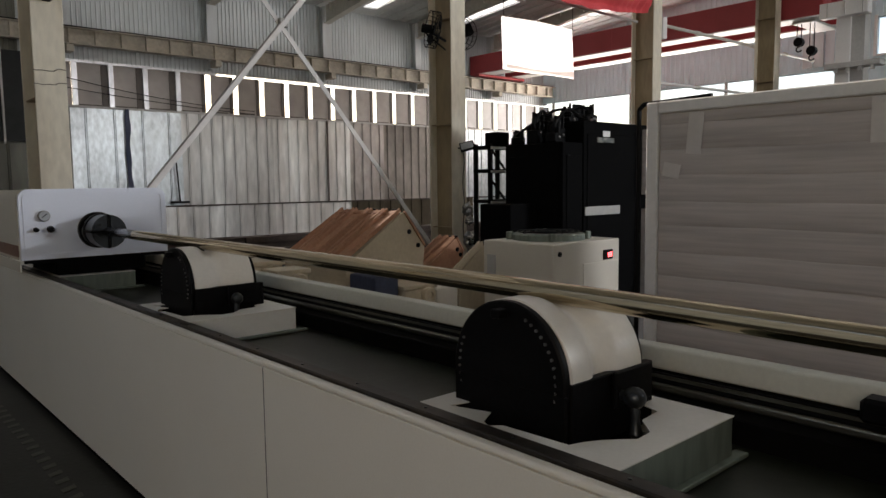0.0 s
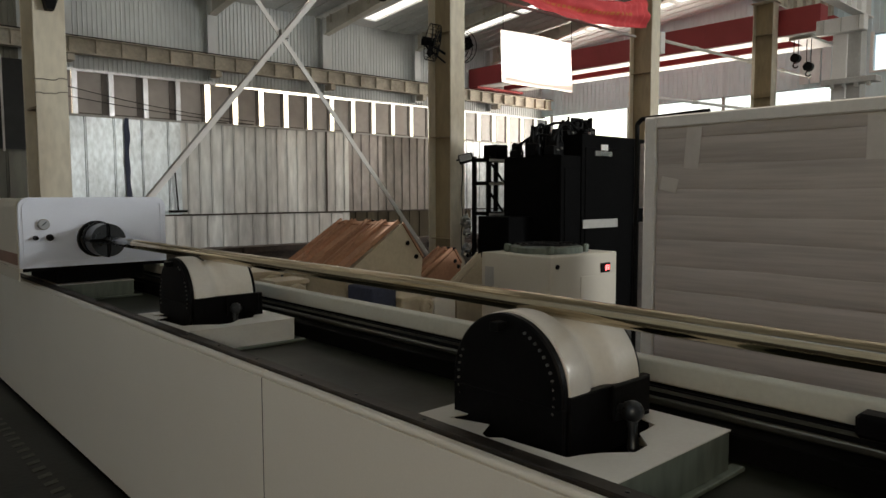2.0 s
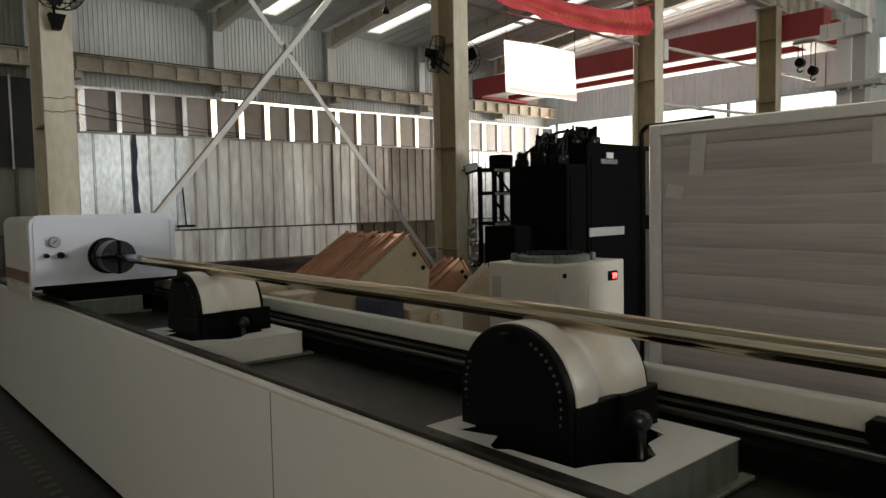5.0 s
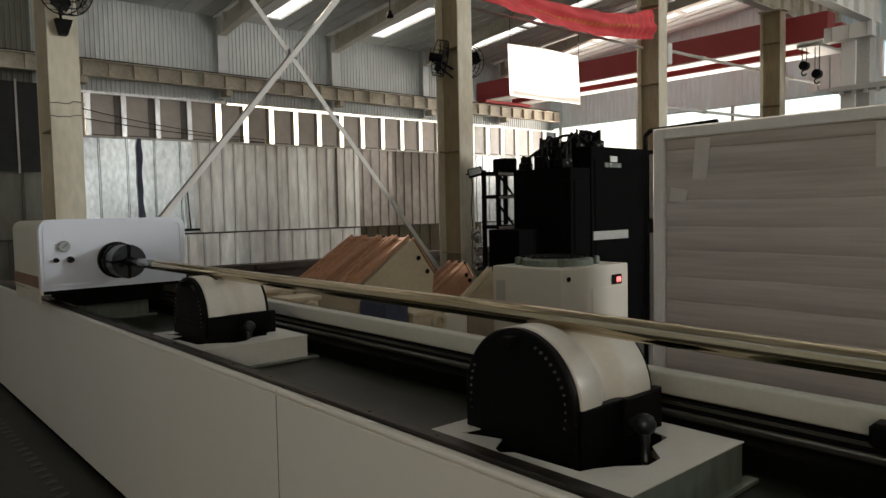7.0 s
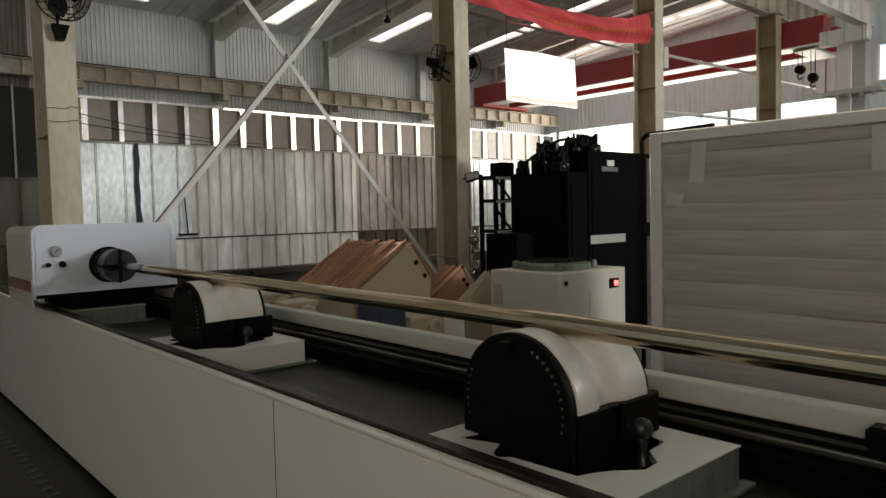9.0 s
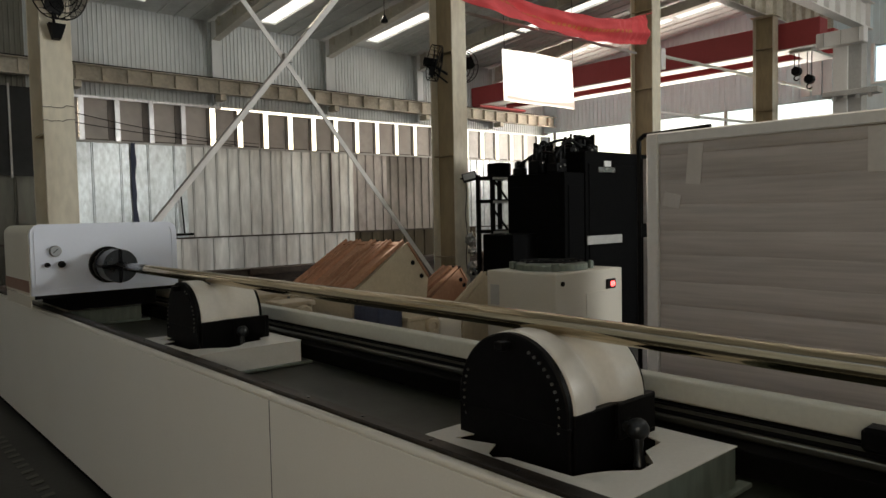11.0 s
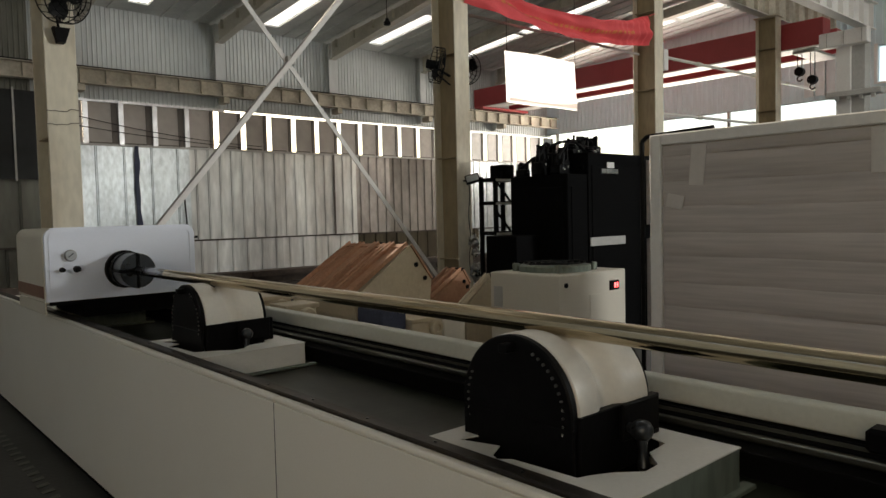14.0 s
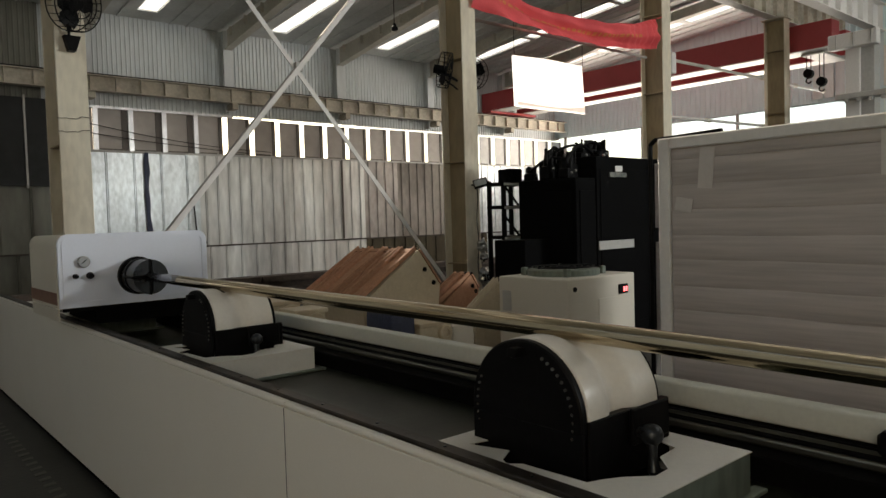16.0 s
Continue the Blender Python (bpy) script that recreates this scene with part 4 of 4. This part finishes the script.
# black machine cabinets
def cabinet(x0, x1, y0, y1, z1, label, inset=True):
    c = empty("machine_cabinet", ((x0 + x1) / 2, (y0 + y1) / 2, 0), label, "cabinet", "black machine cabinets")
    part("body", box(B(), x0, x1, y0, y1, 0.05, z1, 0.012, 2), BLACK_MATT, c)
    part("plinth", box(B(), x0 + 0.02, x1 - 0.02, y0 + 0.02, y1 - 0.02, 0, 0.05), BLACK_MATT, c)
    if inset:
        part("door", box(B(), x0 + 0.06, x1 - 0.06, y0 - 0.012, y0 - 0.001, 0.2, z1 - 0.15, 0.004), BLACK_MATT, c)
        part("door", box(B(), x0 - 0.012, x0 - 0.001, y0 + 0.06, y1 - 0.06, 0.2, z1 - 0.15, 0.004), BLACK_MATT, c)
    return c


c1 = cabinet(6.50, 6.87, 5.2, 6.1, 1.99, "tall black-painted machine cabinet behind the chiller")
c2 = cabinet(6.89, 8.44, 5.2, 6.1, 2.25, "tall black-painted machine cabinet with a pale label strip")
part("label_strip", box(B(), 6.89, 7.60, 5.172, 5.186, 1.13, 1.235, 0.003), GREY_STEEL, c2, "grey metal strip")
part("name_plate", box(B(), 7.12, 7.46, 5.172, 5.186, 2.0, 2.06, 0.003), GROUND, c2, "small bright metal plate")
part("name_plate", box(B(), 7.24, 7.38, 5.176, 5.186, 2.07, 2.14, 0.001), FRAMEWHITE, c2)
c3 = cabinet(6.05, 6.48, 5.6, 6.1, 1.28, "low black cabinet beside the tall ones", False)
# grey crate beside
g = empty("grey_crate", (8.2, 5.2, 0), "narrow grey-brown board leaning beside the black cabinets", "board")
part("board", box(B(), 7.985, 8.16, 5.05, 5.12, 0.0, 1.18, 0.004), FOAM, g)
part("board", box(B(), 7.985, 8.16, 5.05, 5.12, 1.36, 2.18, 0.004), FOAM, g)

# clutter on the cabinets: valve blocks, motors, cables
random.seed(12)
for x, y, w, h in ((6.52, 5.95, 0.10, 0.17), (6.53, 5.70, 0.14, 0.30), (6.54, 5.42, 0.12, 0.22), (6.69, 5.80, 0.13, 0.38), (6.70, 5.50, 0.14, 0.33), (6.91, 5.85, 0.16, 0.15),
                   (6.92, 5.52, 0.17, 0.12), (7.09, 5.70, 0.15, 0.20), (7.12, 5.40, 0.13, 0.08), (7.26, 5.66, 0.16, 0.25), (7.43, 5.60, 0.17, 0.23), (7.62, 5.80, 0.05, 0.10)):
    zt = 1.99 if x < 6.85 else 2.25
    v = empty("valve_block", (x + w / 2, y, zt), "dark valve block with fittings on top of the cabinet", "valve block", "valve blocks on the cabinet")
    part("body", box(B(), x, x + w, y - 0.08, y + 0.08, zt, zt + h * 0.55, 0.02, 2), BLACK, v)
    part("bonnet", lathe(B(), [(0, w * 0.36), (h * 0.2, w * 0.40), (h * 0.32, w * 0.30), (h * 0.45, w * 0.32)], (x + w / 2, y, zt + h * 0.55), (0, 0, 1), 14), BLACK, v, "", True)
    for k in range(4):
        px = x + random.uniform(0.02, w - 0.02)
        py = y - 0.07 + 0.045 * k
        part("fitting", rod(B(), (px, py, zt + h * 0.5), (px, py, zt + h * random.uniform(0.8, 1.12)), random.uniform(0.010, 0.022), 10), BLACK, v)
    part("cap", lathe(B(), [(0, 0.018), (0.015, 0.018), (0.02, 0.012)], (x + w * 0.5, y - 0.08, zt + h * random.uniform(0.25, 0.45)), (0, -1, 0), 12), GROUND, v, "bright metal cap", True)
# hoses looping between the valve blocks
for ax, ay, az, bx, by, bz, up in ((6.58, 5.70, 2.20, 6.95, 5.80, 2.34, 0.12), (6.62, 5.45, 2.16, 7.15, 5.45, 2.30, 0.16), (6.75, 5.78, 2.30, 7.30, 5.66, 2.42, 0.06), (7.0, 5.55, 2.34, 7.5, 5.58, 2.42, 0.09),
                                   (7.35, 5.6, 2.46, 7.66, 5.8, 2.32, 0.03), (6.50, 5.9, 2.1, 6.80, 5.5, 2.2, 0.1)):
    hose = B()
    last = None
    for k in range(11):
        t = k / 10
        p = Vector((ax, ay, az)).lerp(Vector((bx, by, bz)), t) + Vector((0, 0, up * math.sin(math.pi * t)))
        if last:
            rod(hose, last, p, 0.018, 8)
        last = p
    tagged(part("hose", hose, BLACK, None, "", True), "black rubber hose looping between valve blocks", "hose", "hoses on the cabinets")

# rack beside the cabinets
rack = empty("storage_rack", (6.72, 6.5, 0), "dark steel storage rack with diagonal braces", "rack")
for rx in (6.50, 6.90):
    for ry in (6.36, 6.62):
        part("post", box(B(), rx, rx + 0.045, ry, ry + 0.045, 0, 2.03), BLACK, rack)
for rz in (0.5, 1.27, 1.66, 1.96):
    part("shelf", box(B(), 6.5, 6.945, 6.355, 6.67, rz, rz + 0.045), BLACK, rack)
    part("shelf_edge", box(B(), 6.5, 6.945, 6.34, 6.354, rz, rz + 0.03), GREY_STEEL, rack)
for rz in (1.315, 1.705):
    part("brace", bar(B(), (6.55, 6.39, rz + 0.25), (6.80, 6.39, rz), 0.03, 0.012, (0, 1, 0)), BLACK, rack)
tagged(part("storage_bin", box(B(), 6.66, 6.88, 6.38, 6.62, 2.006, 2.18, 0.01), BLACK_MATT), "black plastic bin on top of the rack", "bin")


# gabled machine castings with red-brown slatted tops lying behind the bed
def gable(x, y, turn, wide, prof, planks, label, face=None, slat=None):
    """prof: foot of the slope, ridge and shoulder as (x, z) from the ridge; wide: its length along the ridge."""
    m = pose(x, y, 0, 0, 0, turn)
    g = empty("gabled_casting", (x, y, 0), label, "machine casting", "castings with slats")
    (fx, fz), (rx, rz), (sx, sz) = prof
    bm = B()
    prism(bm, [m @ Vector((a, 0, b)) for a, b in ((fx + 0.03, 0.0), (sx - 0.05, 0.0), (sx - 0.03, sz - 0.25), (sx, sz), (rx + 0.03, rz), (rx, rz), (fx, fz), (fx + 0.03, fz - 0.14))],
          m.to_3x3() @ Vector((0, wide, 0)))
    part("body", bm, face or CASTING, g)
    up = Vector((fz - rz, 0, rx - fx)).normalized()
    step = wide / planks
    for k in range(planks):
        y0 = k * step
        a, b = Vector((fx - 0.03, y0 + step * 0.5, fz)) + up * 0.012, Vector((rx, y0 + step * 0.5, rz)) + up * 0.012
        bm = B()
        bar(bm, m @ a, m @ b, step * 0.84, 0.02, up)
        part("plank", bm, slat or WOODRED, g)
        for side in (0.10, 0.88):
            p0, p1 = Vector((fx - 0.04, y0 + step * side, fz)) + up * 0.03, Vector((rx + 0.005, y0 + step * side, rz)) + up * 0.03
            bm = B()
            bar(bm, m @ p0, m @ p1, 0.014, 0.034, up)
            part("plank_rail", bm, slat or WOODRED, g)
        cc = a.lerp(b, 0.94) + up * 0.012
        bm = B()
        bar(bm, m @ (cc + Vector((0, -step * 0.36, 0))), m @ (cc + Vector((0, step * 0.36, 0))), 0.03, 0.012, up)
        part("cross_slat", bm, slat or WOODRED, g)
        if k % 2:
            bm = B()
            bar(bm, m @ (a + Vector((0, step * 0.04, 0)) + up * 0.013), m @ (b + Vector((0, step * 0.04, 0)) + up * 0.013), 0.02, 0.012, up)
            part("centre_rib", bm, slat or WOODRED, g)
    for k in range(3):
        p = Vector((rx + 0.03, wide * (0.15 + 0.33 * k), rz))
        part("bolt", rod(B(), m @ p, m @ (p + Vector((0, 0, 0.03))), 0.03, 10), BLACK, g)
    for t in (0.35, 0.75):
        p = Vector((rx + (sx - rx) * t - 0.02, 0, rz + (sz - rz) * t - 0.06))
        part("bolt", rod(B(), m @ p, m @ (p + Vector((0, -0.012, 0))), 0.022, 10), BLACK, g)
    bm = B()
    bar(bm, m @ Vector((rx + 0.02, -0.004, rz + 0.01)), m @ Vector((sx, -0.004, sz + 0.012)), 0.02, 0.02)
    part("edge_trim", bm, slat or WOODRED, g)
    return g


gable(3.985, 5.0, 8, 0.80, ((-0.70, 0.86), (0.0, 1.275), (0.29, 0.95)), 4, "beige machine casting with a red-brown slatted sloping top")
gable(4.95, 5.35, 8, 0.20, ((-0.43, 0.72), (0.0, 0.965), (0.13, 0.82)), 2, "small red-brown casting with a slatted sloping top", WOODRED)
gable(4.99, 4.98, 8, 0.05, ((-0.42, 0.65), (0.0, 0.92), (0.20, 0.76)), 1, "small beige casting with a pale edge beside the chiller", None, CASTING)

# loose castings and covers on the floor behind the bed
def lump(x0, x1, y0, y1, z0, z1, material, label, round_end=False):
    b = empty("machine_part", ((x0 + x1) / 2, (y0 + y1) / 2, 0), label, "machine part", "loose machine parts")
    part("body", box(B(), x0, x1, y0, y1, z0, z1, 0.02, 3), material, b, "", True)
    if round_end:
        r = min(0.07, (z1 - z0) * 0.3)
        part("boss", lathe(B(), [(0, r), (0.03, r), (0.04, r * 0.85), (0.041, r * 0.5), (0.02, r * 0.45)], (x1 - r * 1.3, y0, z1 - r * 1.3), (0, -1, 0), 24), material, b, "round bored boss", True)
        part("flange", box(B(), x0 - 0.015, x1 + 0.015, y0 - 0.012, y1 + 0.012, z1 - 0.03, z1 + 0.006, 0.008, 2), material, b)
    part("foot", box(B(), x0 + 0.04, x1 - 0.04, y0 + 0.03, y1 - 0.03, 0.0, z0 + 0.002), BLACK_MATT, b)
    return b


lump(2.30, 2.66, 4.78, 5.08, 0.3, 0.97, CASTING, "beige cast machine part standing behind the bed", True)
lump(2.46, 2.71, 4.50, 4.72, 0.25, 0.925, CASTING, "small beige cast machine part behind the bed", True)
lump(3.33, 3.58, 4.55, 4.9, 0.2, 0.80, BLUEDARK, "dark blue covered block among the castings")
lump(3.61, 3.95, 4.52, 4.85, 0.2, 0.69, CASTING, "round-edged beige machine part beside the castings", True)
lump(3.98, 4.24, 4.55, 4.85, 0.1, 0.64, CHILLW, "plain pale box beside the castings")

# dark rusty steel stock stacked along the far floor
random.seed(21)
for k in range(-3, 9):
    x0 = 1.2 + k * 1.55
    st = empty("steel_stock", (x0 + 0.7, 12.2, 0), "stack of dark rusty steel beams on the floor", "steel stock", "stacks of steel stock")
    for q in range(5):
        z = 0.02 + q * 0.115
        dx = random.uniform(-0.12, 0.12)
        part("beam", box(B(), x0 + dx, x0 + 1.5 + dx, 12.0 + random.uniform(0, 0.1), 12.35 + random.uniform(0, 0.1), z, z + 0.11, 0.004), RUSTY, st)

# ---- things on the columns ----
# red banner slung between two columns
ban = empty("red_banner", (9.4, 7.3, 4.6), "sagging red cloth banner with faded yellow print", "banner")


def sag(points, x):
    for (a, za), (b, zb) in zip(points, points[1:]):
        if a <= x <= b:
            t = (x - a) / (b - a)
            t = t * t * (3 - 2 * t) * 0.4 + t * 0.6
            return za + (zb - za) * t
    return points[-1][1]


LOWE = [(6.929, 4.512), (7.902, 4.411), (8.673, 4.361), (9.824, 4.372), (10.729, 4.445), (11.601, 4.551)]
UPE = [(6.929, 5.126), (8.226, 4.735), (8.952, 4.719), (9.981, 4.752), (10.808, 4.881), (11.579, 5.093)]


def cloth(bm, x0, x1, u0, u1, nx, nu, off):
    grid = []
    for i in range(nx + 1):
        x = x0 + (x1 - x0) * i / nx
        lo, hi = sag(LOWE, x), sag(UPE, x)
        row = []
        for k in range(nu + 1):
            u = u0 + (u1 - u0) * k / nu
            y = 7.31 + off + 0.05 * math.sin(u * 5 + x * 1.3) + 0.025 * math.sin(x * 9 + u * 6) * (1 - u * 0.5)
            y += 0.035 * math.sin(x * 38 + u * 4) * max(0.0, min(1.0, (x - 10.4) / 1.0)) + 0.02 * math.sin(x * 2.2 + u * 14)
            row.append(bm.verts.new((x, y, lo + (hi - lo) * u)))
        grid.append(row)
    for a, b in zip(grid, grid[1:]):
        for k in range(nu):
            bm.faces.new((a[k], b[k], b[k + 1], a[k + 1]))
    return bm


part("cloth", cloth(B(), 6.929, 11.579, 0, 1, 180, 14, 0), REDCLOTH, ban, "", True)
random.seed(3)
x = 7.3
while x < 11.0:
    w = random.uniform(0.05, 0.11)
    part("print_bar", cloth(B(), x, x + w, 0.42, 0.54, 4, 2, -0.008), GOLD, ban)
    x += w + 0.04
for p, q in (((6.907, 7.354, 5.384), (6.929, 7.321, 5.126)), ((11.579, 7.321, 5.093), (11.802, 7.354, 5.16))):
    part("cord", rod(B(), p, q, 0.008, 6), REDCLOTH, ban)
tagged(part("tie_rod", rod(B(), (7.07, ROW + 0.1, 4.489), (11.8, ROW + 0.1, 4.489), 0.025, 8), GREY_STEEL), "thin dark steel tie rod between columns", "tie rod")
TY = ROW + 0.275
for x0, x1, z0, z1, mt, lb in ((11.9, 17.0, 4.606, 4.67, RAFTER, "dusty steel tie pipe between columns"), (17.06, 20.45, 4.66, 4.70, FRAMEWHITE, "pale steel tie pipe between columns"),
                               (11.9, 17.0, 3.459, 3.553, FRAMEWHITE, "pale steel tie pipe between columns")):
    tie = empty("tie_rod", (x0, TY, z0), lb, "tie rod", "tie pipes between columns")
    part("pipe", rod(B(), (x0, TY, z0), (x1, TY, z1), 0.032, 12), mt, tie, "", True)
    for t in (0.02, 0.48, 0.98):
        p = Vector((x0, TY, z0)).lerp(Vector((x1, TY, z1)), t)
        part("coupling", rod(B(), p - Vector((0.09, 0, 0)), p + Vector((0.09, 0, 0)), 0.045, 12), RAFTER, tie, "", True)
tagged(part("switch_box", box(B(), 12.10, 12.25, ROW - 0.26, ROW - 0.14, 4.176, 4.568, 0.01), FRAMEWHITE), "small white switch box on the column", "switch box")

pend = empty("pendant_lamp", (9.126, 12.0, 7.1), "small dark lamp hanging from the roof", "lamp")
part("cord", rod(B(), (9.126, 12.0, 5.66), (9.126, 12.0, roof_z(12.0) - 0.03), 0.008, 6), BLACK, pend)
part("shade", lathe(B(), [(0, 0.03), (0.05, 0.045), (0.09, 0.075), (0.14, 0.075), (0.15, 0.06)], (9.126, 12.0, 5.68), (0, 0, -1), 18), BLACK, pend, "", True)

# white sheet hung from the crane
sheet = empty("white_sheet", (10.55, 9, 4.05), "white rectangular sheet hung in the bay, given a glow for sunlight", "sign")
bm = B()
grid = []
for i in range(25):
    row = []
    for k in range(13):
        u, v = i / 24, k / 12
        row.append(bm.verts.new((9.53 + 2.04 * u + 0.02 * math.sin(v * 3), 9 + 0.04 * math.sin(u * 6 + v * 2), 3.575 - 0.01 * u + (0.935 + 0.04 * u) * v)))
    grid.append(row)
for a, b in zip(grid, grid[1:]):
    for k in range(12):
        bm.faces.new((a[k], b[k], b[k + 1], a[k + 1]))
part("cloth", bm, SUNLIT_GLOW, sheet, "", True)
# dimmer band puts the shaded lower edge into the colour
part("shaded_edge", prism(B(), [(9.55, 8.93, 3.59), (11.5, 8.93, 3.58), (11.5, 8.93, 3.70), (10.9, 8.93, 3.64), (10.3, 8.93, 3.63), (9.55, 8.93, 3.66)], (0, 0.003, 0)), EDGE_GLOW, sheet, "dimmer pinkish band for the shade along the lower edge")
for sx in (9.56, 11.54):
    part("cord", rod(B(), (sx, 9, 4.5), (sx, 9, roof_z(9) - 0.03), 0.006, 6), BLACK, sheet)


# column fans
def fan_at(x, y, z, yaw, mount, label):
    f = empty("column_fan", (x, y, z), label, "fan", "fans on the columns")
    m = pose(x, y, z, 12, 0, yaw)
    bm = B()
    for dy, rad in ((-0.07, 0.24), (0.05, 0.24), (-0.09, 0.12), (-0.08, 0.18)):
        for k in range(28):
            a, b2 = k * math.pi / 14, (k + 1) * math.pi / 14
            rod(bm, m @ Vector((rad * math.cos(a), dy, rad * math.sin(a))), m @ Vector((rad * math.cos(b2), dy, rad * math.sin(b2))), 0.006, 5)
    for k in range(22):
        a = k * math.pi / 11
        rod(bm, m @ Vector((0.03 * math.cos(a), -0.1, 0.03 * math.sin(a))), m @ Vector((0.24 * math.cos(a), -0.07, 0.24 * math.sin(a))), 0.003, 4)
        rod(bm, m @ Vector((0.24 * math.cos(a), -0.07, 0.24 * math.sin(a))), m @ Vector((0.24 * math.cos(a), 0.05, 0.24 * math.sin(a))), 0.003, 4)
    part("cage", bm, BLACK, f)
    for k in range(3):
        bm = B()
        a = k * 2.094 + 0.3
        vs = []
        for r, w in ((0.03, 0.03), (0.12, 0.09), (0.2, 0.07)):
            vs.append((bm.verts.new(m @ Vector((r * math.cos(a) - w * math.sin(a), -0.02, r * math.sin(a) + w * math.cos(a)))),
                       bm.verts.new(m @ Vector((r * math.cos(a) + w * math.sin(a), 0.02, r * math.sin(a) - w * math.cos(a))))))
        for p, q in zip(vs, vs[1:]):
            bm.faces.new((p[0], p[1], q[1], q[0]))
        ext = bmesh.ops.extrude_face_region(bm, geom=bm.faces[:])
        bmesh.ops.translate(bm, verts=[v for v in ext["geom"] if isinstance(v, bmesh.types.BMVert)], vec=(0, 0.004, 0))
        part("blade", bm, BLACK, f)
    bm = B()
    rod(bm, m @ Vector((0, -0.03, 0)), m @ Vector((0, 0.14, 0)), 0.06, 14)
    part("motor", bm, BLACK, f)
    bm = B()
    rod(bm, m @ Vector((0, 0.1, 0)), mount, 0.018, 8)
    rod(bm, m @ Vector((0, 0.1, -0.05)), Vector(mount) + Vector((0, 0, -0.12)), 0.012, 8)
    part("arm", bm, BLACK, f)
    return f


fan_at(6.46, 7.399, 3.595, 40, (6.739, 7.444, 3.484), "dark wall fan with wire cage on the column")
fan_at(7.399, 7.824, 3.729, -75, (7.052, 7.712, 3.506), "dark wall fan with wire cage on the column")
near_fan = fan_at(1.75, 7.10, 3.60, 25, (1.77, 7.354, 3.42), "dark wall fan with wire cage on the column")
part("mount_bracket", prism(B(), [(1.70, 7.27, 3.36), (1.735, 7.27, 3.22), (1.80, 7.27, 3.22), (1.845, 7.27, 3.36)], (0, 0.085, 0)), BLACK, near_fan)

# flood light
fl = empty("flood_light", (6.9, 7.25, 2.04), "small dark flood light on the column", "flood light")
fm = pose(6.90, 7.20, 2.04, -28, -14, -42)
for nm, dims, off, mt in (("housing", (0.10, 0.02, 0.065), 0.0, BLACK), ("glass", (0.085, 0.003, 0.05), -0.0235, LAMPGLASS)):
    bm = box(B(), -dims[0], dims[0], off - dims[1], off + dims[1], -dims[2], dims[2], 0.002)
    bmesh.ops.transform(bm, matrix=fm, verts=bm.verts)
    part(nm, bm, mt, fl)
part("arm", rod(B(), (6.88, 7.36, 2.02), (6.89, 7.24, 2.02), 0.012, 8), BLACK, fl)
bm = B()
for k in range(14):
    z0, z1 = 2.0 - k * 0.09, 2.0 - (k + 1) * 0.09
    rod(bm, (6.96 + 0.015 * math.sin(k * 0.9), 7.34, z0), (6.96 + 0.015 * math.sin((k + 1) * 0.9), 7.34, z1), 0.006, 6)
part("cable", bm, BLACK, fl)
# crumpled wrapping tied to the column
for bx, bz, br in ((6.97, 1.16, 0.07), (7.0, 1.0, 0.055), (7.02, 0.72, 0.09)):
    bm = B()
    bmesh.ops.create_icosphere(bm, subdivisions=3, radius=br)
    for v in bm.verts:
        v.co *= 1 + 0.5 * noise.noise(v.co * 28 + Vector((bz, bz, 0)))
        v.co.z *= 1.4
    bmesh.ops.translate(bm, verts=bm.verts, vec=(bx, 7.27, bz))
    tagged(part("plastic_wrap", bm, GROUND), "crumpled shiny plastic wrap tied to the column", "plastic wrap", "plastic wraps on the column")


# thin wires tied round the near column
for z, seed in ((2.475, 1), (2.60, 2)):
    tie = B()
    last = None
    for k in range(9):
        p = Vector((1.63 + 0.034 * k, 7.352, z + 0.012 * noise.noise((k * 0.7, seed, 0)) + (0.02 if k > 5 else 0)))
        if last:
            rod(tie, last, p, 0.004, 5)
        last = p
    tagged(part("tied_wire", tie, WIRE), "thin kinked wire tied round the cream column", "wire", "wires on the column")


# ---- what moves ----
def motions():
    # the carriage stands, runs forward, back, forward again and creeps on
    run = [(0.0, 0.34), (4.0, 0.338), (4.8, 0.31), (5.6, 0.24), (6.5, 0.205), (7.0, 0.21), (7.5, 0.27), (8.0, 0.32), (8.5, 0.332), (9.0, 0.34), (10.2, 0.33), (11.0, 0.24),
           (11.5, 0.13), (12.0, 0.01), (12.5, 0.0), (13.0, -0.012), (13.5, -0.015), (14.0, -0.033), (14.5, -0.038), (15.0, -0.05), (15.5, -0.06), (16.0, -0.08)]
    walk(head, [(t, pose(1.52, FY + 0.92 * s, 1.0)) for t, s in run])
    walk(tube, [(t, pose(TX, 5.0 + 0.92 * s, TZ)) for t, s in run])
    turn = [(0.0, 0), (16.0, 0)]
    walk(chuck, [(t, pose(*CH, 0, a, 0)) for t, a in turn])


motions()
